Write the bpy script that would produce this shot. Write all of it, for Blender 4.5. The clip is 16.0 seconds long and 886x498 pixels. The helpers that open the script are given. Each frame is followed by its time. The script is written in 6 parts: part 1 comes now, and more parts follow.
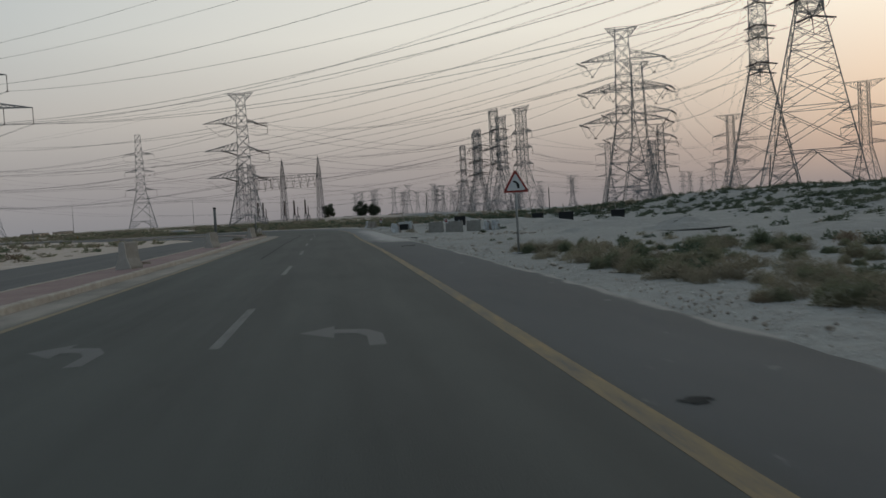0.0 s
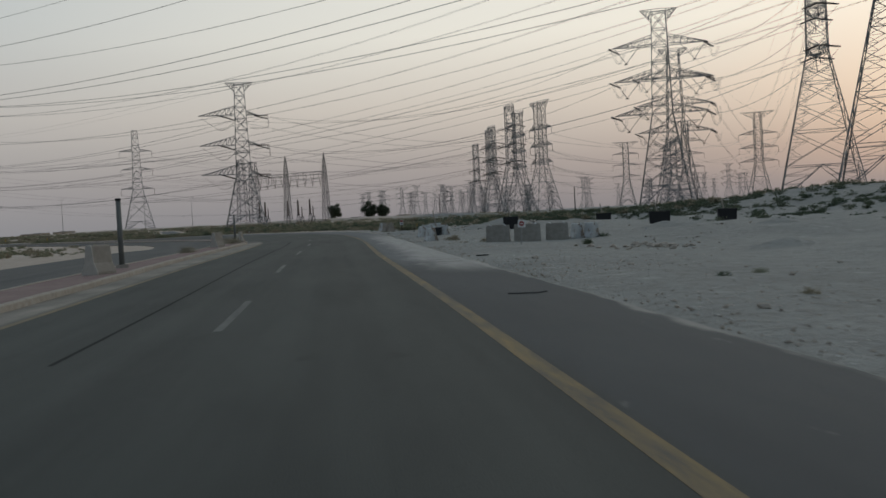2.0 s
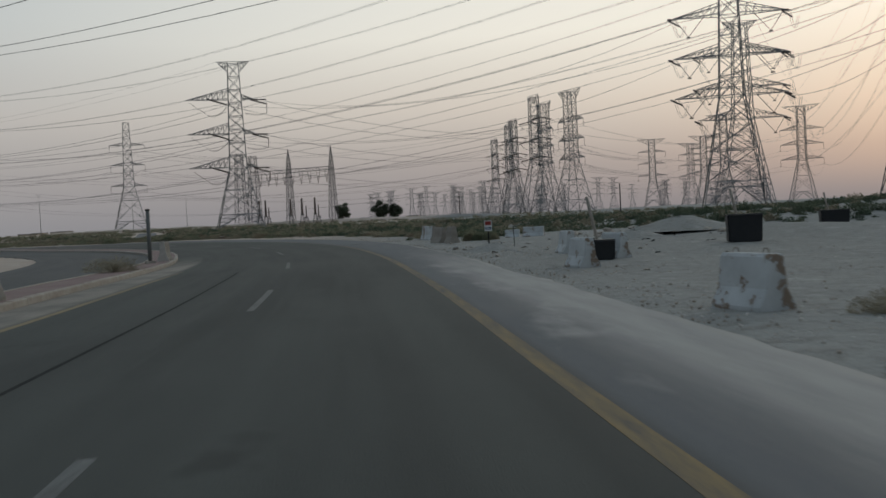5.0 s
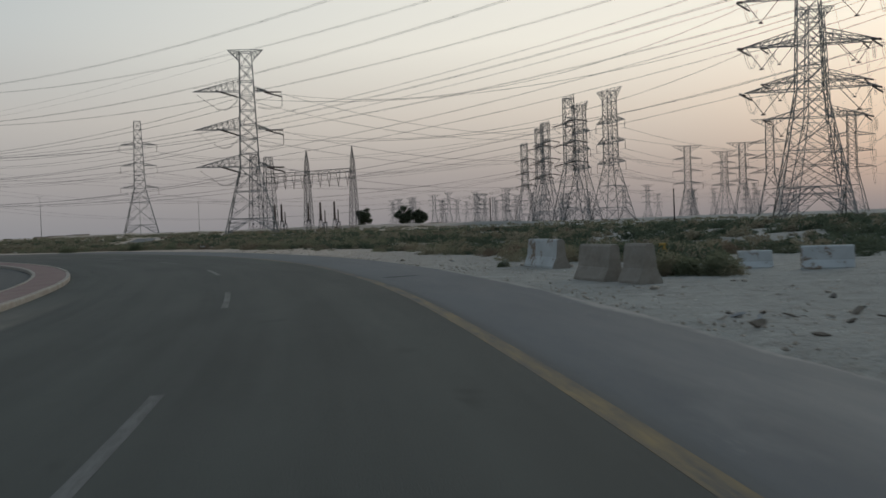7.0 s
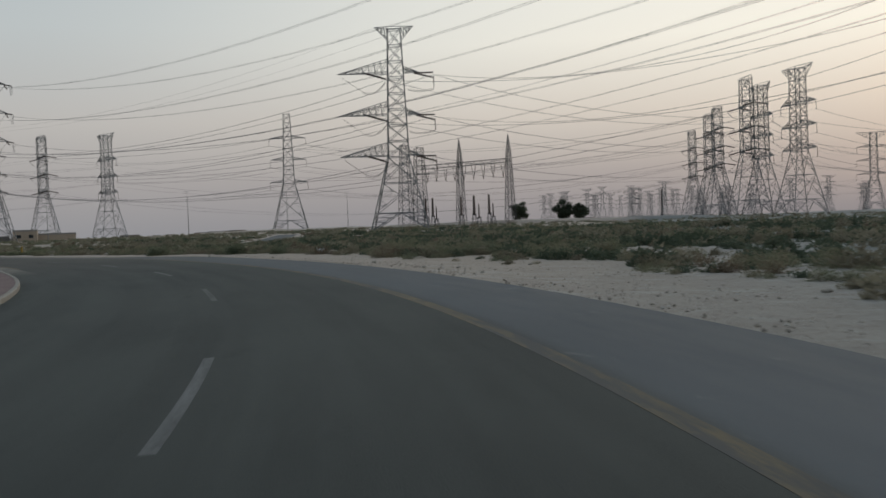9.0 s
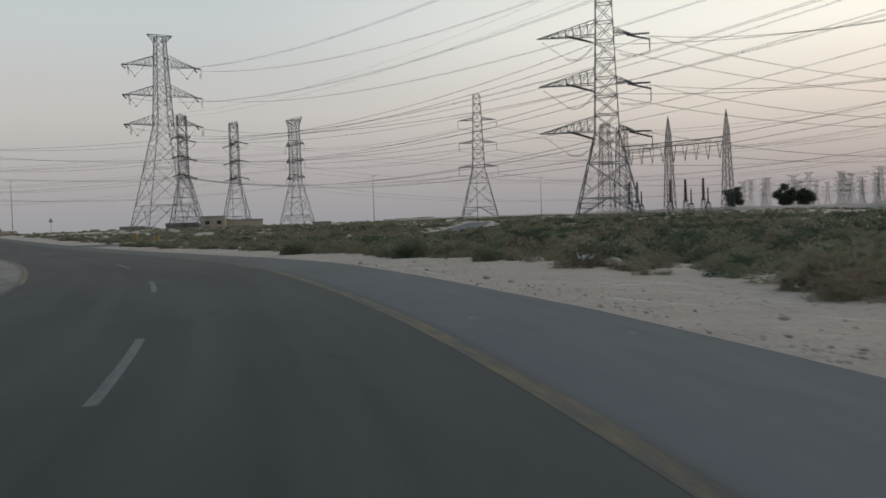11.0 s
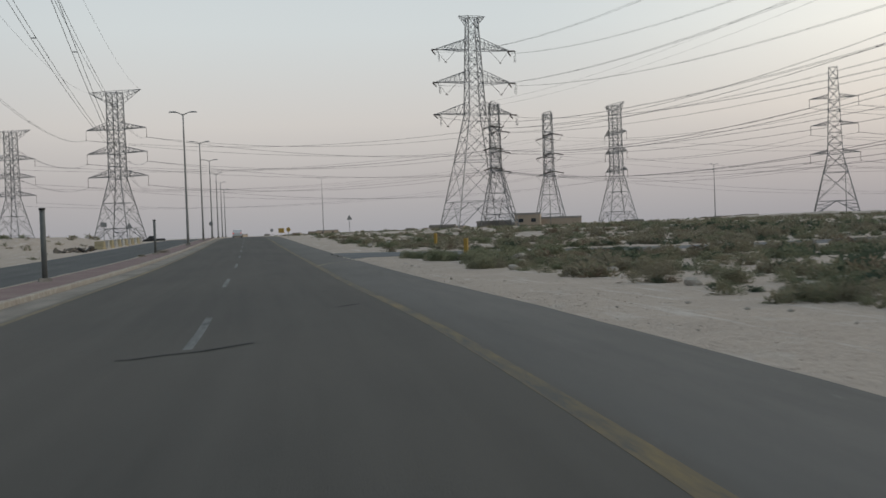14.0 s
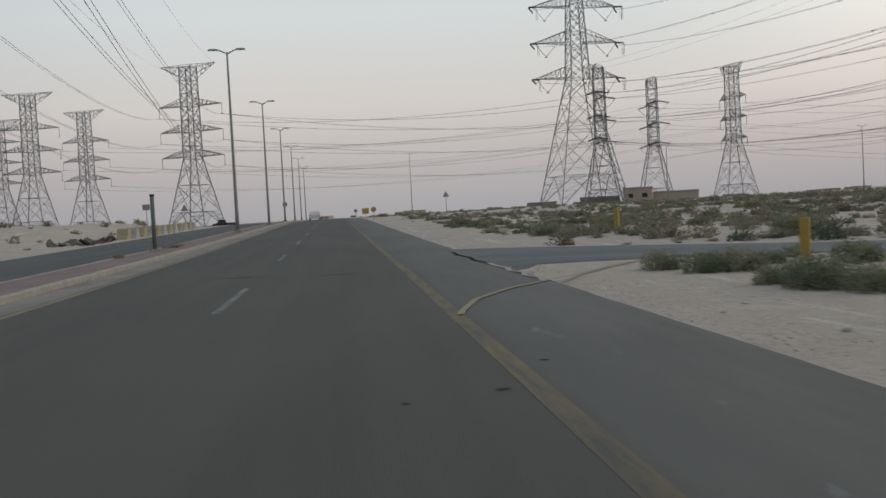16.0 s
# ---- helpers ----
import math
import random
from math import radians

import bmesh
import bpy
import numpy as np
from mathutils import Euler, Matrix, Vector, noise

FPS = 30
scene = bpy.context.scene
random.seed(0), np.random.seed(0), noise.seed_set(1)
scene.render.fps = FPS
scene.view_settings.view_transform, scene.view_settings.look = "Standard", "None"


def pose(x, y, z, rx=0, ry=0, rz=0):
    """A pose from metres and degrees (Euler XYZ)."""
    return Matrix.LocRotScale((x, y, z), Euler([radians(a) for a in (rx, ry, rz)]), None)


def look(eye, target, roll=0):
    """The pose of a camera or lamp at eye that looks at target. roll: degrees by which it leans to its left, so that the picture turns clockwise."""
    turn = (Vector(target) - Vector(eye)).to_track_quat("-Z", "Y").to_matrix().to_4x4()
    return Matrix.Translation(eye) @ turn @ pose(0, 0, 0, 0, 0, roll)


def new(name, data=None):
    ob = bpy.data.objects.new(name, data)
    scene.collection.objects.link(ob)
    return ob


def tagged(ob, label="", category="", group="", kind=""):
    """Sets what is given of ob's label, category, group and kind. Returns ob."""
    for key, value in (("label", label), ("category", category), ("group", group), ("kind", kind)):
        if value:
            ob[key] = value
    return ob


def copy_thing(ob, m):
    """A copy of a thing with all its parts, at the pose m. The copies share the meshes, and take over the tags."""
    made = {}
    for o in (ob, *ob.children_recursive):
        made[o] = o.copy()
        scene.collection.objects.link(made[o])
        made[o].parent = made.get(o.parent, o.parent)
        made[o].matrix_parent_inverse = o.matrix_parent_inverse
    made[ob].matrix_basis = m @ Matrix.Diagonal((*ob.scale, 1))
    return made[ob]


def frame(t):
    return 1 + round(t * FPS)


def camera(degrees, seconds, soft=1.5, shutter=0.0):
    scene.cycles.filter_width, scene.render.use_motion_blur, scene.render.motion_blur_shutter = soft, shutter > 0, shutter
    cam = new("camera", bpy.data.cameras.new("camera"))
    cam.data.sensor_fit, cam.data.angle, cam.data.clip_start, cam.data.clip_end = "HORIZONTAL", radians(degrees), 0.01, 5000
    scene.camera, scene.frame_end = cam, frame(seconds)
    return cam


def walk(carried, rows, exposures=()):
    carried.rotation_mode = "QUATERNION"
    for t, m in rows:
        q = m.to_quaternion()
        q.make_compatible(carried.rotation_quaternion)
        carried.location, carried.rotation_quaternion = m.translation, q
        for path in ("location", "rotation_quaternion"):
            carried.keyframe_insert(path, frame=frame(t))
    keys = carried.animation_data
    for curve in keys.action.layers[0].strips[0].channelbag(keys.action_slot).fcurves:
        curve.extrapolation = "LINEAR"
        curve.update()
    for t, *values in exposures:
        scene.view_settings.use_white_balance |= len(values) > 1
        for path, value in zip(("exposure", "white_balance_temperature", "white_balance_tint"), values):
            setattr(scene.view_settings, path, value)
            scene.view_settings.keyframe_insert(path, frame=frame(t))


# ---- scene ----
# Camera: seconds, x, y, tilt, roll, yaw; the eye rides at a constant height over the flat road.
EYE = 1.45
cam = camera(48.9, 16.0, soft=1.6, shutter=0.2)
PATH = [
    (0.0, -0.16, -0.11, 87.90, 3.25, -0.15),
    (0.5, -0.85, 7.18, 88.44, 2.92, -0.04),
    (1.0, -1.58, 14.44, 87.88, 3.10, -0.03),
    (1.5, -2.28, 21.64, 87.83, 3.53, 0.22),
    (2.0, -3.07, 28.80, 88.00, 3.03, 0.26),
    (2.5, -3.95, 35.93, 88.05, 3.49, 0.56),
    (3.0, -4.76, 43.12, 88.20, 3.61, 0.62),
    (3.5, -5.62, 50.38, 88.04, 3.51, 0.72),
    (4.0, -6.54, 57.72, 87.78, 2.94, 0.54),
    (6.5, -10.59, 93.23, 88.67, 2.43, 1.15),
    (7.0, -11.61, 100.28, 88.58, 2.11, 1.92),
    (7.5, -12.76, 107.28, 88.83, 2.00, 3.25),
    (8.0, -14.12, 114.21, 88.54, 2.21, 5.29),
    (8.5, -15.71, 121.08, 88.71, 2.04, 7.86),
    (9.0, -17.41, 127.94, 88.64, 2.21, 10.68),
    (11.5, -31.96, 161.10, 88.42, 2.08, 24.49),
    (12.0, -36.10, 166.88, 88.69, 2.34, 27.58),
    (12.5, -40.29, 172.66, 88.84, 2.26, 30.77),
    (13.0, -44.71, 178.29, 88.23, 2.26, 33.91),
    (13.5, -49.40, 183.71, 88.79, 2.26, 37.17),
    (14.0, -54.44, 188.94, 88.85, 2.10, 39.44),
    (14.5, -59.78, 194.04, 88.69, 2.26, 41.15),
    (15.0, -65.29, 199.07, 88.28, 2.42, 42.34),
    (15.5, -70.91, 203.98, 88.53, 2.45, 43.43),
    (16.0, -76.58, 208.75, 87.86, 3.05, 44.46),
]
walk(cam, [(t, pose(x, y, EYE, tilt, roll, yaw)) for t, x, y, tilt, roll, yaw in PATH],
     exposures=[(0.0, -0.33, 6400, 8), (4.0, -0.27, 6400, 8), (7.0, -0.25, 6420, 8), (9.0, -0.17, 6430, 8), (12.0, 0.07, 6480, 9), (14.0, 0.18, 6520, 9), (16.0, 0.22, 6560, 10)])

# ---- world, sun ----
SUN_TURN = radians(-30)          # the afterglow lies ahead and to the right of the first stretch
world = bpy.data.worlds.new("dusk_sky")
scene.world = world
world.use_nodes = True
wt = world.node_tree
wt.nodes.clear()


def wnode(kind, **kw):
    n = wt.nodes.new(kind)
    for k, v in kw.items():
        if k == "operation":
            n.operation = v
        elif k == "data_type":
            n.data_type = v
    return n


def ramp_of(node, stops, mode="EASE"):
    r = node.color_ramp
    r.interpolation = mode
    while len(r.elements) < len(stops):
        r.elements.new(0.5)
    for e, (p, c) in zip(r.elements, stops):
        e.position = p
        e.color = (*c, 1.0)


tc = wnode("ShaderNodeTexCoord")
sep = wnode("ShaderNodeSeparateXYZ")
wt.links.new(tc.outputs["Generated"], sep.inputs[0])
away = wnode("ShaderNodeValToRGB")
ramp_of(away, [(0.0, (0.36, 0.355, 0.375)), (0.05, (0.455, 0.428, 0.428)), (0.11, (0.595, 0.565, 0.545)), (0.2, (0.61, 0.645, 0.655)),
               (0.4, (0.52, 0.605, 0.665)), (1.0, (0.36, 0.46, 0.56))], "LINEAR")
glow = wnode("ShaderNodeValToRGB")
ramp_of(glow, [(0.0, (0.345, 0.315, 0.325)), (0.05, (0.495, 0.447, 0.435)), (0.11, (0.83, 0.745, 0.665)), (0.18, (1.12, 1.06, 0.945)),
               (0.32, (1.05, 1.05, 0.99)), (1.0, (0.36, 0.46, 0.56))], "LINEAR")
wt.links.new(sep.outputs["Z"], away.inputs[0])
wt.links.new(sep.outputs["Z"], glow.inputs[0])
flat = wnode("ShaderNodeVectorMath", operation="MULTIPLY")
flat.inputs[1].default_value = (1, 1, 0)
wt.links.new(tc.outputs["Generated"], flat.inputs[0])
unit = wnode("ShaderNodeVectorMath", operation="NORMALIZE")
wt.links.new(flat.outputs[0], unit.inputs[0])
dot = wnode("ShaderNodeVectorMath", operation="DOT_PRODUCT")
dot.inputs[1].default_value = (-math.sin(SUN_TURN), math.cos(SUN_TURN), 0)
wt.links.new(unit.outputs[0], dot.inputs[0])
near_sun = wnode("ShaderNodeMapRange")
near_sun.interpolation_type = "SMOOTHSTEP"
near_sun.inputs[1].default_value, near_sun.inputs[2].default_value = 0.4, 1.0
wt.links.new(dot.outputs["Value"], near_sun.inputs[0])
haze = wnode("ShaderNodeMix", data_type="RGBA")
wt.links.new(near_sun.outputs[0], haze.inputs[0])
wt.links.new(away.outputs[0], haze.inputs[6])
wt.links.new(glow.outputs[0], haze.inputs[7])
sky = wnode("ShaderNodeTexSky")
sky.sky_type = "NISHITA"
sky.sun_disc = False
sky.sun_elevation, sky.sun_rotation = radians(3.0), -SUN_TURN
sky.dust_density = 4.0
haze_bg = wnode("ShaderNodeBackground")
haze_bg.inputs[1].default_value = 0.9
sky_bg = wnode("ShaderNodeBackground")
sky_bg.inputs[1].default_value = 0.012
both = wnode("ShaderNodeAddShader")
out = wnode("ShaderNodeOutputWorld")
behind = wnode("ShaderNodeMapRange")          # the sky is dimmer and bluer away from the afterglow
behind.interpolation_type = "SMOOTHSTEP"
behind.inputs[1].default_value, behind.inputs[2].default_value = 0.1, -0.8
wt.links.new(dot.outputs["Value"], behind.inputs[0])
dusk = wnode("ShaderNodeMix", data_type="RGBA")
dusk.blend_type = "MULTIPLY"
dusk.inputs[7].default_value = (0.56, 0.60, 0.66, 1)
wt.links.new(behind.outputs[0], dusk.inputs[0])
wt.links.new(haze.outputs[2], dusk.inputs[6])
wt.links.new(dusk.outputs[2], haze_bg.inputs[0])
wt.links.new(sky.outputs[0], sky_bg.inputs[0])
wt.links.new(haze_bg.outputs[0], both.inputs[0])
wt.links.new(sky_bg.outputs[0], both.inputs[1])
wt.links.new(both.outputs[0], out.inputs[0])

sun = new("sun", bpy.data.lights.new("sun", "SUN"))
sun.data.energy, sun.data.angle, sun.data.color = 0.25, radians(25), (1.0, 0.9, 0.78)
sun.matrix_world = look((0, 0, 50), (50 * math.sin(SUN_TURN), -50 * math.cos(SUN_TURN), 32))


# ---- materials ----
class Mat:
    """A small builder of node materials."""

    def __init__(self, name, rough=0.8, metal=0.0, spec=0.3):
        self.m = bpy.data.materials.new(name)
        self.m.use_nodes = True
        self.t = self.m.node_tree
        self.b = self.t.nodes["Principled BSDF"]
        self.b.inputs["Roughness"].default_value = rough
        self.b.inputs["Metallic"].default_value = metal
        self.b.inputs["Specular IOR Level"].default_value = spec
        self.co = self.t.nodes.new("ShaderNodeTexCoord")

    def link(self, a, b):
        self.t.links.new(a, b)

    def coord(self, kind="Object", scale=(1, 1, 1)):
        mp = self.t.nodes.new("ShaderNodeMapping")
        mp.inputs["Scale"].default_value = scale
        self.link(self.co.outputs[kind], mp.inputs[0])
        return mp.outputs[0]

    def noise(self, vec, scale, detail=5, rough=0.6, lo=0.35, hi=0.65):
        n = self.t.nodes.new("ShaderNodeTexNoise")
        n.inputs["Scale"].default_value, n.inputs["Detail"].default_value, n.inputs["Roughness"].default_value = scale, detail, rough
        self.link(vec, n.inputs["Vector"])
        r = self.t.nodes.new("ShaderNodeMapRange")
        r.inputs[1].default_value, r.inputs[2].default_value = lo, hi
        self.link(n.outputs["Fac"], r.inputs[0])
        return r.outputs[0]

    def ramp(self, fac, stops):
        r = self.t.nodes.new("ShaderNodeValToRGB")
        ramp_of(r, stops, "LINEAR")
        self.link(fac, r.inputs[0])
        return r.outputs[0]

    def mix(self, fac, a, b, mode="MIX"):
        n = self.t.nodes.new("ShaderNodeMix")
        n.data_type, n.blend_type = "RGBA", mode
        for k, v in ((0, fac), (6, a), (7, b)):
            if isinstance(v, (int, float)):
                n.inputs[k].default_value = v
            elif isinstance(v, tuple):
                n.inputs[k].default_value = (*v, 1.0)
            else:
                self.link(v, n.inputs[k])
        return n.outputs[2]

    def math(self, op, a, b=0.0, c=None):
        n = self.t.nodes.new("ShaderNodeMath")
        if op in ("ADD_FREE", "MULTIPLY_FREE"):
            op = n.operation = op[:-5]
            n.use_clamp = False
        else:
            n.operation = op
            n.use_clamp = op in ("ADD", "MULTIPLY", "SUBTRACT", "MULTIPLY_ADD")
        for k, v in enumerate((a, b) if c is None else (a, b, c)):
            if isinstance(v, (int, float)):
                n.inputs[k].default_value = v
            else:
                self.link(v, n.inputs[k])
        return n.outputs[0]

    def span(self, val, a, b, c=0.0, d=1.0):
        r = self.t.nodes.new("ShaderNodeMapRange")
        r.interpolation_type = "SMOOTHSTEP"
        r.inputs[1].default_value, r.inputs[2].default_value, r.inputs[3].default_value, r.inputs[4].default_value = a, b, c, d
        self.link(val, r.inputs[0])
        return r.outputs[0]

    def color(self, c):
        if isinstance(c, tuple):
            self.b.inputs["Base Color"].default_value = (*c, 1.0)
        else:
            self.link(c, self.b.inputs["Base Color"])
        return self

    def rough(self, val):
        self.link(val, self.b.inputs["Roughness"])
        return self

    def bump(self, h, dist=0.01, strength=0.6):
        n = self.t.nodes.new("ShaderNodeBump")
        n.inputs["Distance"].default_value, n.inputs["Strength"].default_value = dist, strength
        self.link(h, n.inputs["Height"])
        self.link(n.outputs[0], self.b.inputs["Normal"])
        return self

    def random(self):
        return self.t.nodes.new("ShaderNodeObjectInfo").outputs["Random"]

    def island(self):
        return self.t.nodes.new("ShaderNodeNewGeometry").outputs["Random Per Island"]


def simple(name, c0, c1, scale=3.0, rough=0.75, metal=0.0, bump=0.004, spec=0.3, fine=40.0):
    """Two tones in patches with a finer grain and a light relief."""
    m = Mat(name, rough, metal, spec)
    v = m.coord()
    big, small = m.noise(v, scale, 4), m.noise(v, fine, 3)
    col = m.mix(big, c0, c1)
    col = m.mix(m.math("MULTIPLY", small, 0.25), col, tuple(0.55 * x for x in c0))
    m.color(col).bump(small, bump)
    return m.m


def asphalt(name, c0, c1, dusty=True):
    m = Mat(name, 0.85, 0, 0.35)
    uv = m.t.nodes.new("ShaderNodeUVMap").outputs[0]
    sp = m.t.nodes.new("ShaderNodeSeparateXYZ")
    m.link(uv, sp.inputs[0])

    def uvn(sx, sy, scale, **kw):
        mp = m.t.nodes.new("ShaderNodeMapping")
        mp.inputs["Scale"].default_value = (sx, sy, 1)
        m.link(uv, mp.inputs[0])
        return m.noise(mp.outputs[0], scale, **kw)
    grain = uvn(1, 1, 60.0, detail=2, lo=0.3, hi=0.7)
    patch = uvn(1, 0.25, 0.35, detail=5)
    streak = uvn(1.0, 0.03, 1.6, detail=4, lo=0.4, hi=0.7)
    col = m.mix(patch, c0, c1)
    col = m.mix(m.math("MULTIPLY", streak, 0.5), col, tuple(1.35 * x for x in c1))
    col = m.mix(m.math("MULTIPLY", grain, 0.3), col, tuple(0.5 * x for x in c0))
    wave = m.math("ADD_FREE", m.math("COSINE", m.math("MULTIPLY_FREE", sp.outputs[0], 3.49), 0.0), 0.0)          # polished wheel tracks
    track = m.span(wave, 0.2, -1.0)
    col = m.mix(m.math("MULTIPLY", m.math("MULTIPLY", track, m.math("ADD", patch, 0.3)), 0.22), col, tuple(1.4 * x for x in c1))
    blots = uvn(1, 0.5, 0.8, detail=3, lo=0.66, hi=0.74)
    col = m.mix(m.math("MULTIPLY", blots, 0.5), col, tuple(0.45 * x for x in c0))
    if dusty:
        worn = m.span(sp.outputs[1], 165.0, 212.0)          # the older, browner surface after the bend
        brown = m.mix(patch, (0.064, 0.057, 0.048), (0.088, 0.077, 0.064))
        brown = m.mix(m.math("MULTIPLY", streak, 0.4), brown, (0.118, 0.105, 0.09))
        brown = m.mix(m.math("MULTIPLY", grain, 0.3), brown, (0.032, 0.031, 0.03))
        col = m.mix(worn, col, brown)
        s = sp.outputs[1]
        shoulder = m.span(m.math("ADD_FREE", sp.outputs[0], m.math("MULTIPLY", streak, 0.12)), 1.7, 2.15)
        old = m.mix(patch, (0.092, 0.102, 0.113), (0.12, 0.13, 0.142))
        old = m.mix(m.math("MULTIPLY", grain, 0.3), old, (0.08, 0.083, 0.088))
        old = m.mix(m.span(s, 62.0, 54.0), old, m.mix(patch, (0.044, 0.049, 0.053), (0.06, 0.066, 0.071)))
        old = m.mix(worn, old, m.mix(patch, (0.09, 0.085, 0.077), (0.12, 0.112, 0.102)))
        chips = uvn(1, 0.4, 1.7, detail=4, lo=0.66, hi=0.72)
        old = m.mix(m.math("MULTIPLY", chips, 0.5), old, (0.26, 0.255, 0.25))
        col = m.mix(m.math("MULTIPLY", shoulder, 0.85), col, old)
        dust = (0.36, 0.315, 0.265)
        ragged = uvn(1, 0.35, 0.9, detail=6, lo=0.3, hi=0.7)
        fine = uvn(1, 0.12, 3.0, detail=6, lo=0.3, hi=0.72)
        right = m.span(sp.outputs[0], 1.2, 4.3)
        left = m.span(m.math("ADD_FREE", sp.outputs[0], m.math("MULTIPLY", fine, -0.25)), -5.45, -5.8)
        left = m.math("MULTIPLY", left, m.math("ADD", m.span(s, 132.0, 108.0), m.span(s, 180.0, 196.0)))
        rim = m.span(m.math("ADD_FREE", sp.outputs[0], m.math("MULTIPLY_FREE", ragged, 0.3)), 4.16, 4.32)
        spill = m.math("MULTIPLY", m.span(s, 52.0, 58.0), m.span(s, 116.0, 92.0))
        lap = m.math("ADD_FREE", sp.outputs[0], m.math("MULTIPLY_FREE", m.math("SUBTRACT", ragged, 0.5), 1.3))          # sand blown over the shoulder
        lap = m.math("MULTIPLY", m.span(lap, 2.35, 3.5), spill)
        amount = m.math("ADD", m.math("MULTIPLY", m.math("MULTIPLY", right, m.math("ADD", m.span(s, 54.0, 62.0), 0.3)), 0.16), m.math("MULTIPLY", m.math("MULTIPLY", right, spill), 0.28))
        amount = m.math("ADD", m.math("MULTIPLY", amount, m.math("ADD", fine, 0.25)), m.math("MULTIPLY", left, m.math("ADD", m.math("MULTIPLY", ragged, 0.5), 0.3)))
        col = m.mix(m.math("MULTIPLY", amount, 0.95), col, dust)
        col = m.mix(m.math("MULTIPLY", lap, m.math("ADD", m.math("MULTIPLY", fine, 0.35), 0.65)), col, (0.36, 0.345, 0.32))
        col = m.mix(m.math("MULTIPLY", m.math("MULTIPLY", rim, m.span(s, 135.0, 120.0)), 0.7), col, (0.36, 0.335, 0.3))
    m.color(col).bump(grain, 0.004, 0.5)
    return m.m


def paint_mat(name, c, worn=0.5, under=(0.062, 0.062, 0.059), bald=()):
    m = Mat(name, 0.75, 0, 0.3)
    uv = m.t.nodes.new("ShaderNodeUVMap").outputs[0]
    mp = m.t.nodes.new("ShaderNodeMapping")
    mp.inputs["Scale"].default_value = (3.0, 0.35, 1)
    m.link(uv, mp.inputs[0])
    n = m.noise(mp.outputs[0], 2.2, 6, 0.65, 0.3, 0.7)
    f = m.noise(m.coord(), 35.0, 3, 0.6, 0.3, 0.7)
    mp2 = m.t.nodes.new("ShaderNodeMapping")
    mp2.inputs["Scale"].default_value = (0.3, 0.06, 1)
    m.link(uv, mp2.inputs[0])
    gone = m.noise(mp2.outputs[0], 1.0, 3, 0.6, 0.38, 0.62)
    k = m.math("MULTIPLY", m.math("ADD", m.math("MULTIPLY", n, 0.75), m.math("MULTIPLY", f, 0.35)), worn)
    k = m.math("ADD", k, m.math("MULTIPLY", gone, 0.3))
    if bald:
        sp = m.t.nodes.new("ShaderNodeSeparateXYZ")
        m.link(uv, sp.inputs[0])
        a, b, c_, d_, much = bald
        k = m.math("ADD", k, m.math("MULTIPLY", m.math("MULTIPLY", m.span(sp.outputs[1], a, b), m.span(sp.outputs[1], d_, c_)), much))
    m.color(m.mix(k, c, under))
    return m.m


END = radians(50.8)          # the road's heading after the bend


def sand():
    m = Mat("sand", 0.95, 0, 0.1)
    v = m.coord()
    big = m.noise(v, 0.035, 6, 0.6, 0.36, 0.64)
    mid = m.noise(v, 0.35, 6, 0.65, 0.33, 0.67)
    fine = m.noise(v, 9.0, 4, 0.7, 0.3, 0.7)
    peb = m.t.nodes.new("ShaderNodeTexVoronoi")
    peb.inputs["Scale"].default_value = 5.5
    m.link(v, peb.inputs["Vector"])
    spots = m.math("MULTIPLY", m.span(peb.outputs["Distance"], 0.22, 0.1), m.noise(v, 1.1, 3, 0.5, 0.5, 0.62))
    col = m.mix(big, (0.33, 0.33, 0.308), (0.24, 0.241, 0.226))
    col = m.mix(m.math("MULTIPLY", mid, 0.55), col, (0.375, 0.37, 0.345))
    col = m.mix(m.math("MULTIPLY", fine, 0.3), col, (0.2, 0.175, 0.15))
    col = m.mix(m.math("MULTIPLY", spots, 0.45), col, (0.16, 0.155, 0.145))
    grit = m.noise(v, 2.6, 6, 0.75, 0.5, 0.72)
    col = m.mix(m.math("MULTIPLY", grit, 0.6), col, (0.17, 0.153, 0.135))
    crust = m.noise(v, 0.9, 6, 0.7, 0.56, 0.7)
    col = m.mix(m.math("MULTIPLY", crust, 0.4), col, (0.5, 0.49, 0.46))
    sx = m.t.nodes.new("ShaderNodeSeparateXYZ")          # paler, warmer sand west of the bend; change of light put into colour
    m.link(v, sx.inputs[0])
    west_sand = m.mix(mid, (0.53, 0.435, 0.36), (0.46, 0.375, 0.31))
    west_sand = m.mix(m.math("MULTIPLY", fine, 0.25), west_sand, (0.3, 0.25, 0.2))
    west_sand = m.mix(m.math("MULTIPLY", crust, 0.35), west_sand, (0.6, 0.56, 0.5))
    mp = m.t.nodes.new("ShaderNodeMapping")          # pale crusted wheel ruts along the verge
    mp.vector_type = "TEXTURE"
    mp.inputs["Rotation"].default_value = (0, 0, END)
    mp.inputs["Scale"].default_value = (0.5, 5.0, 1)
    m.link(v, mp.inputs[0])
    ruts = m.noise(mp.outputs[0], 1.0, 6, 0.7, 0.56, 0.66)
    west_sand = m.mix(m.math("MULTIPLY", ruts, 0.6), west_sand, (0.66, 0.61, 0.55))
    col = m.mix(m.math("MULTIPLY", m.span(sx.outputs[0], -8.0, -24.0), 0.92), col, west_sand)
    h = m.math("ADD", m.math("MULTIPLY", mid, 0.6), m.math("MULTIPLY", fine, 0.25))
    m.color(col).bump(m.math("ADD", h, m.math("MULTIPLY", grit, 0.3)), 0.1, 0.8)
    return m.m


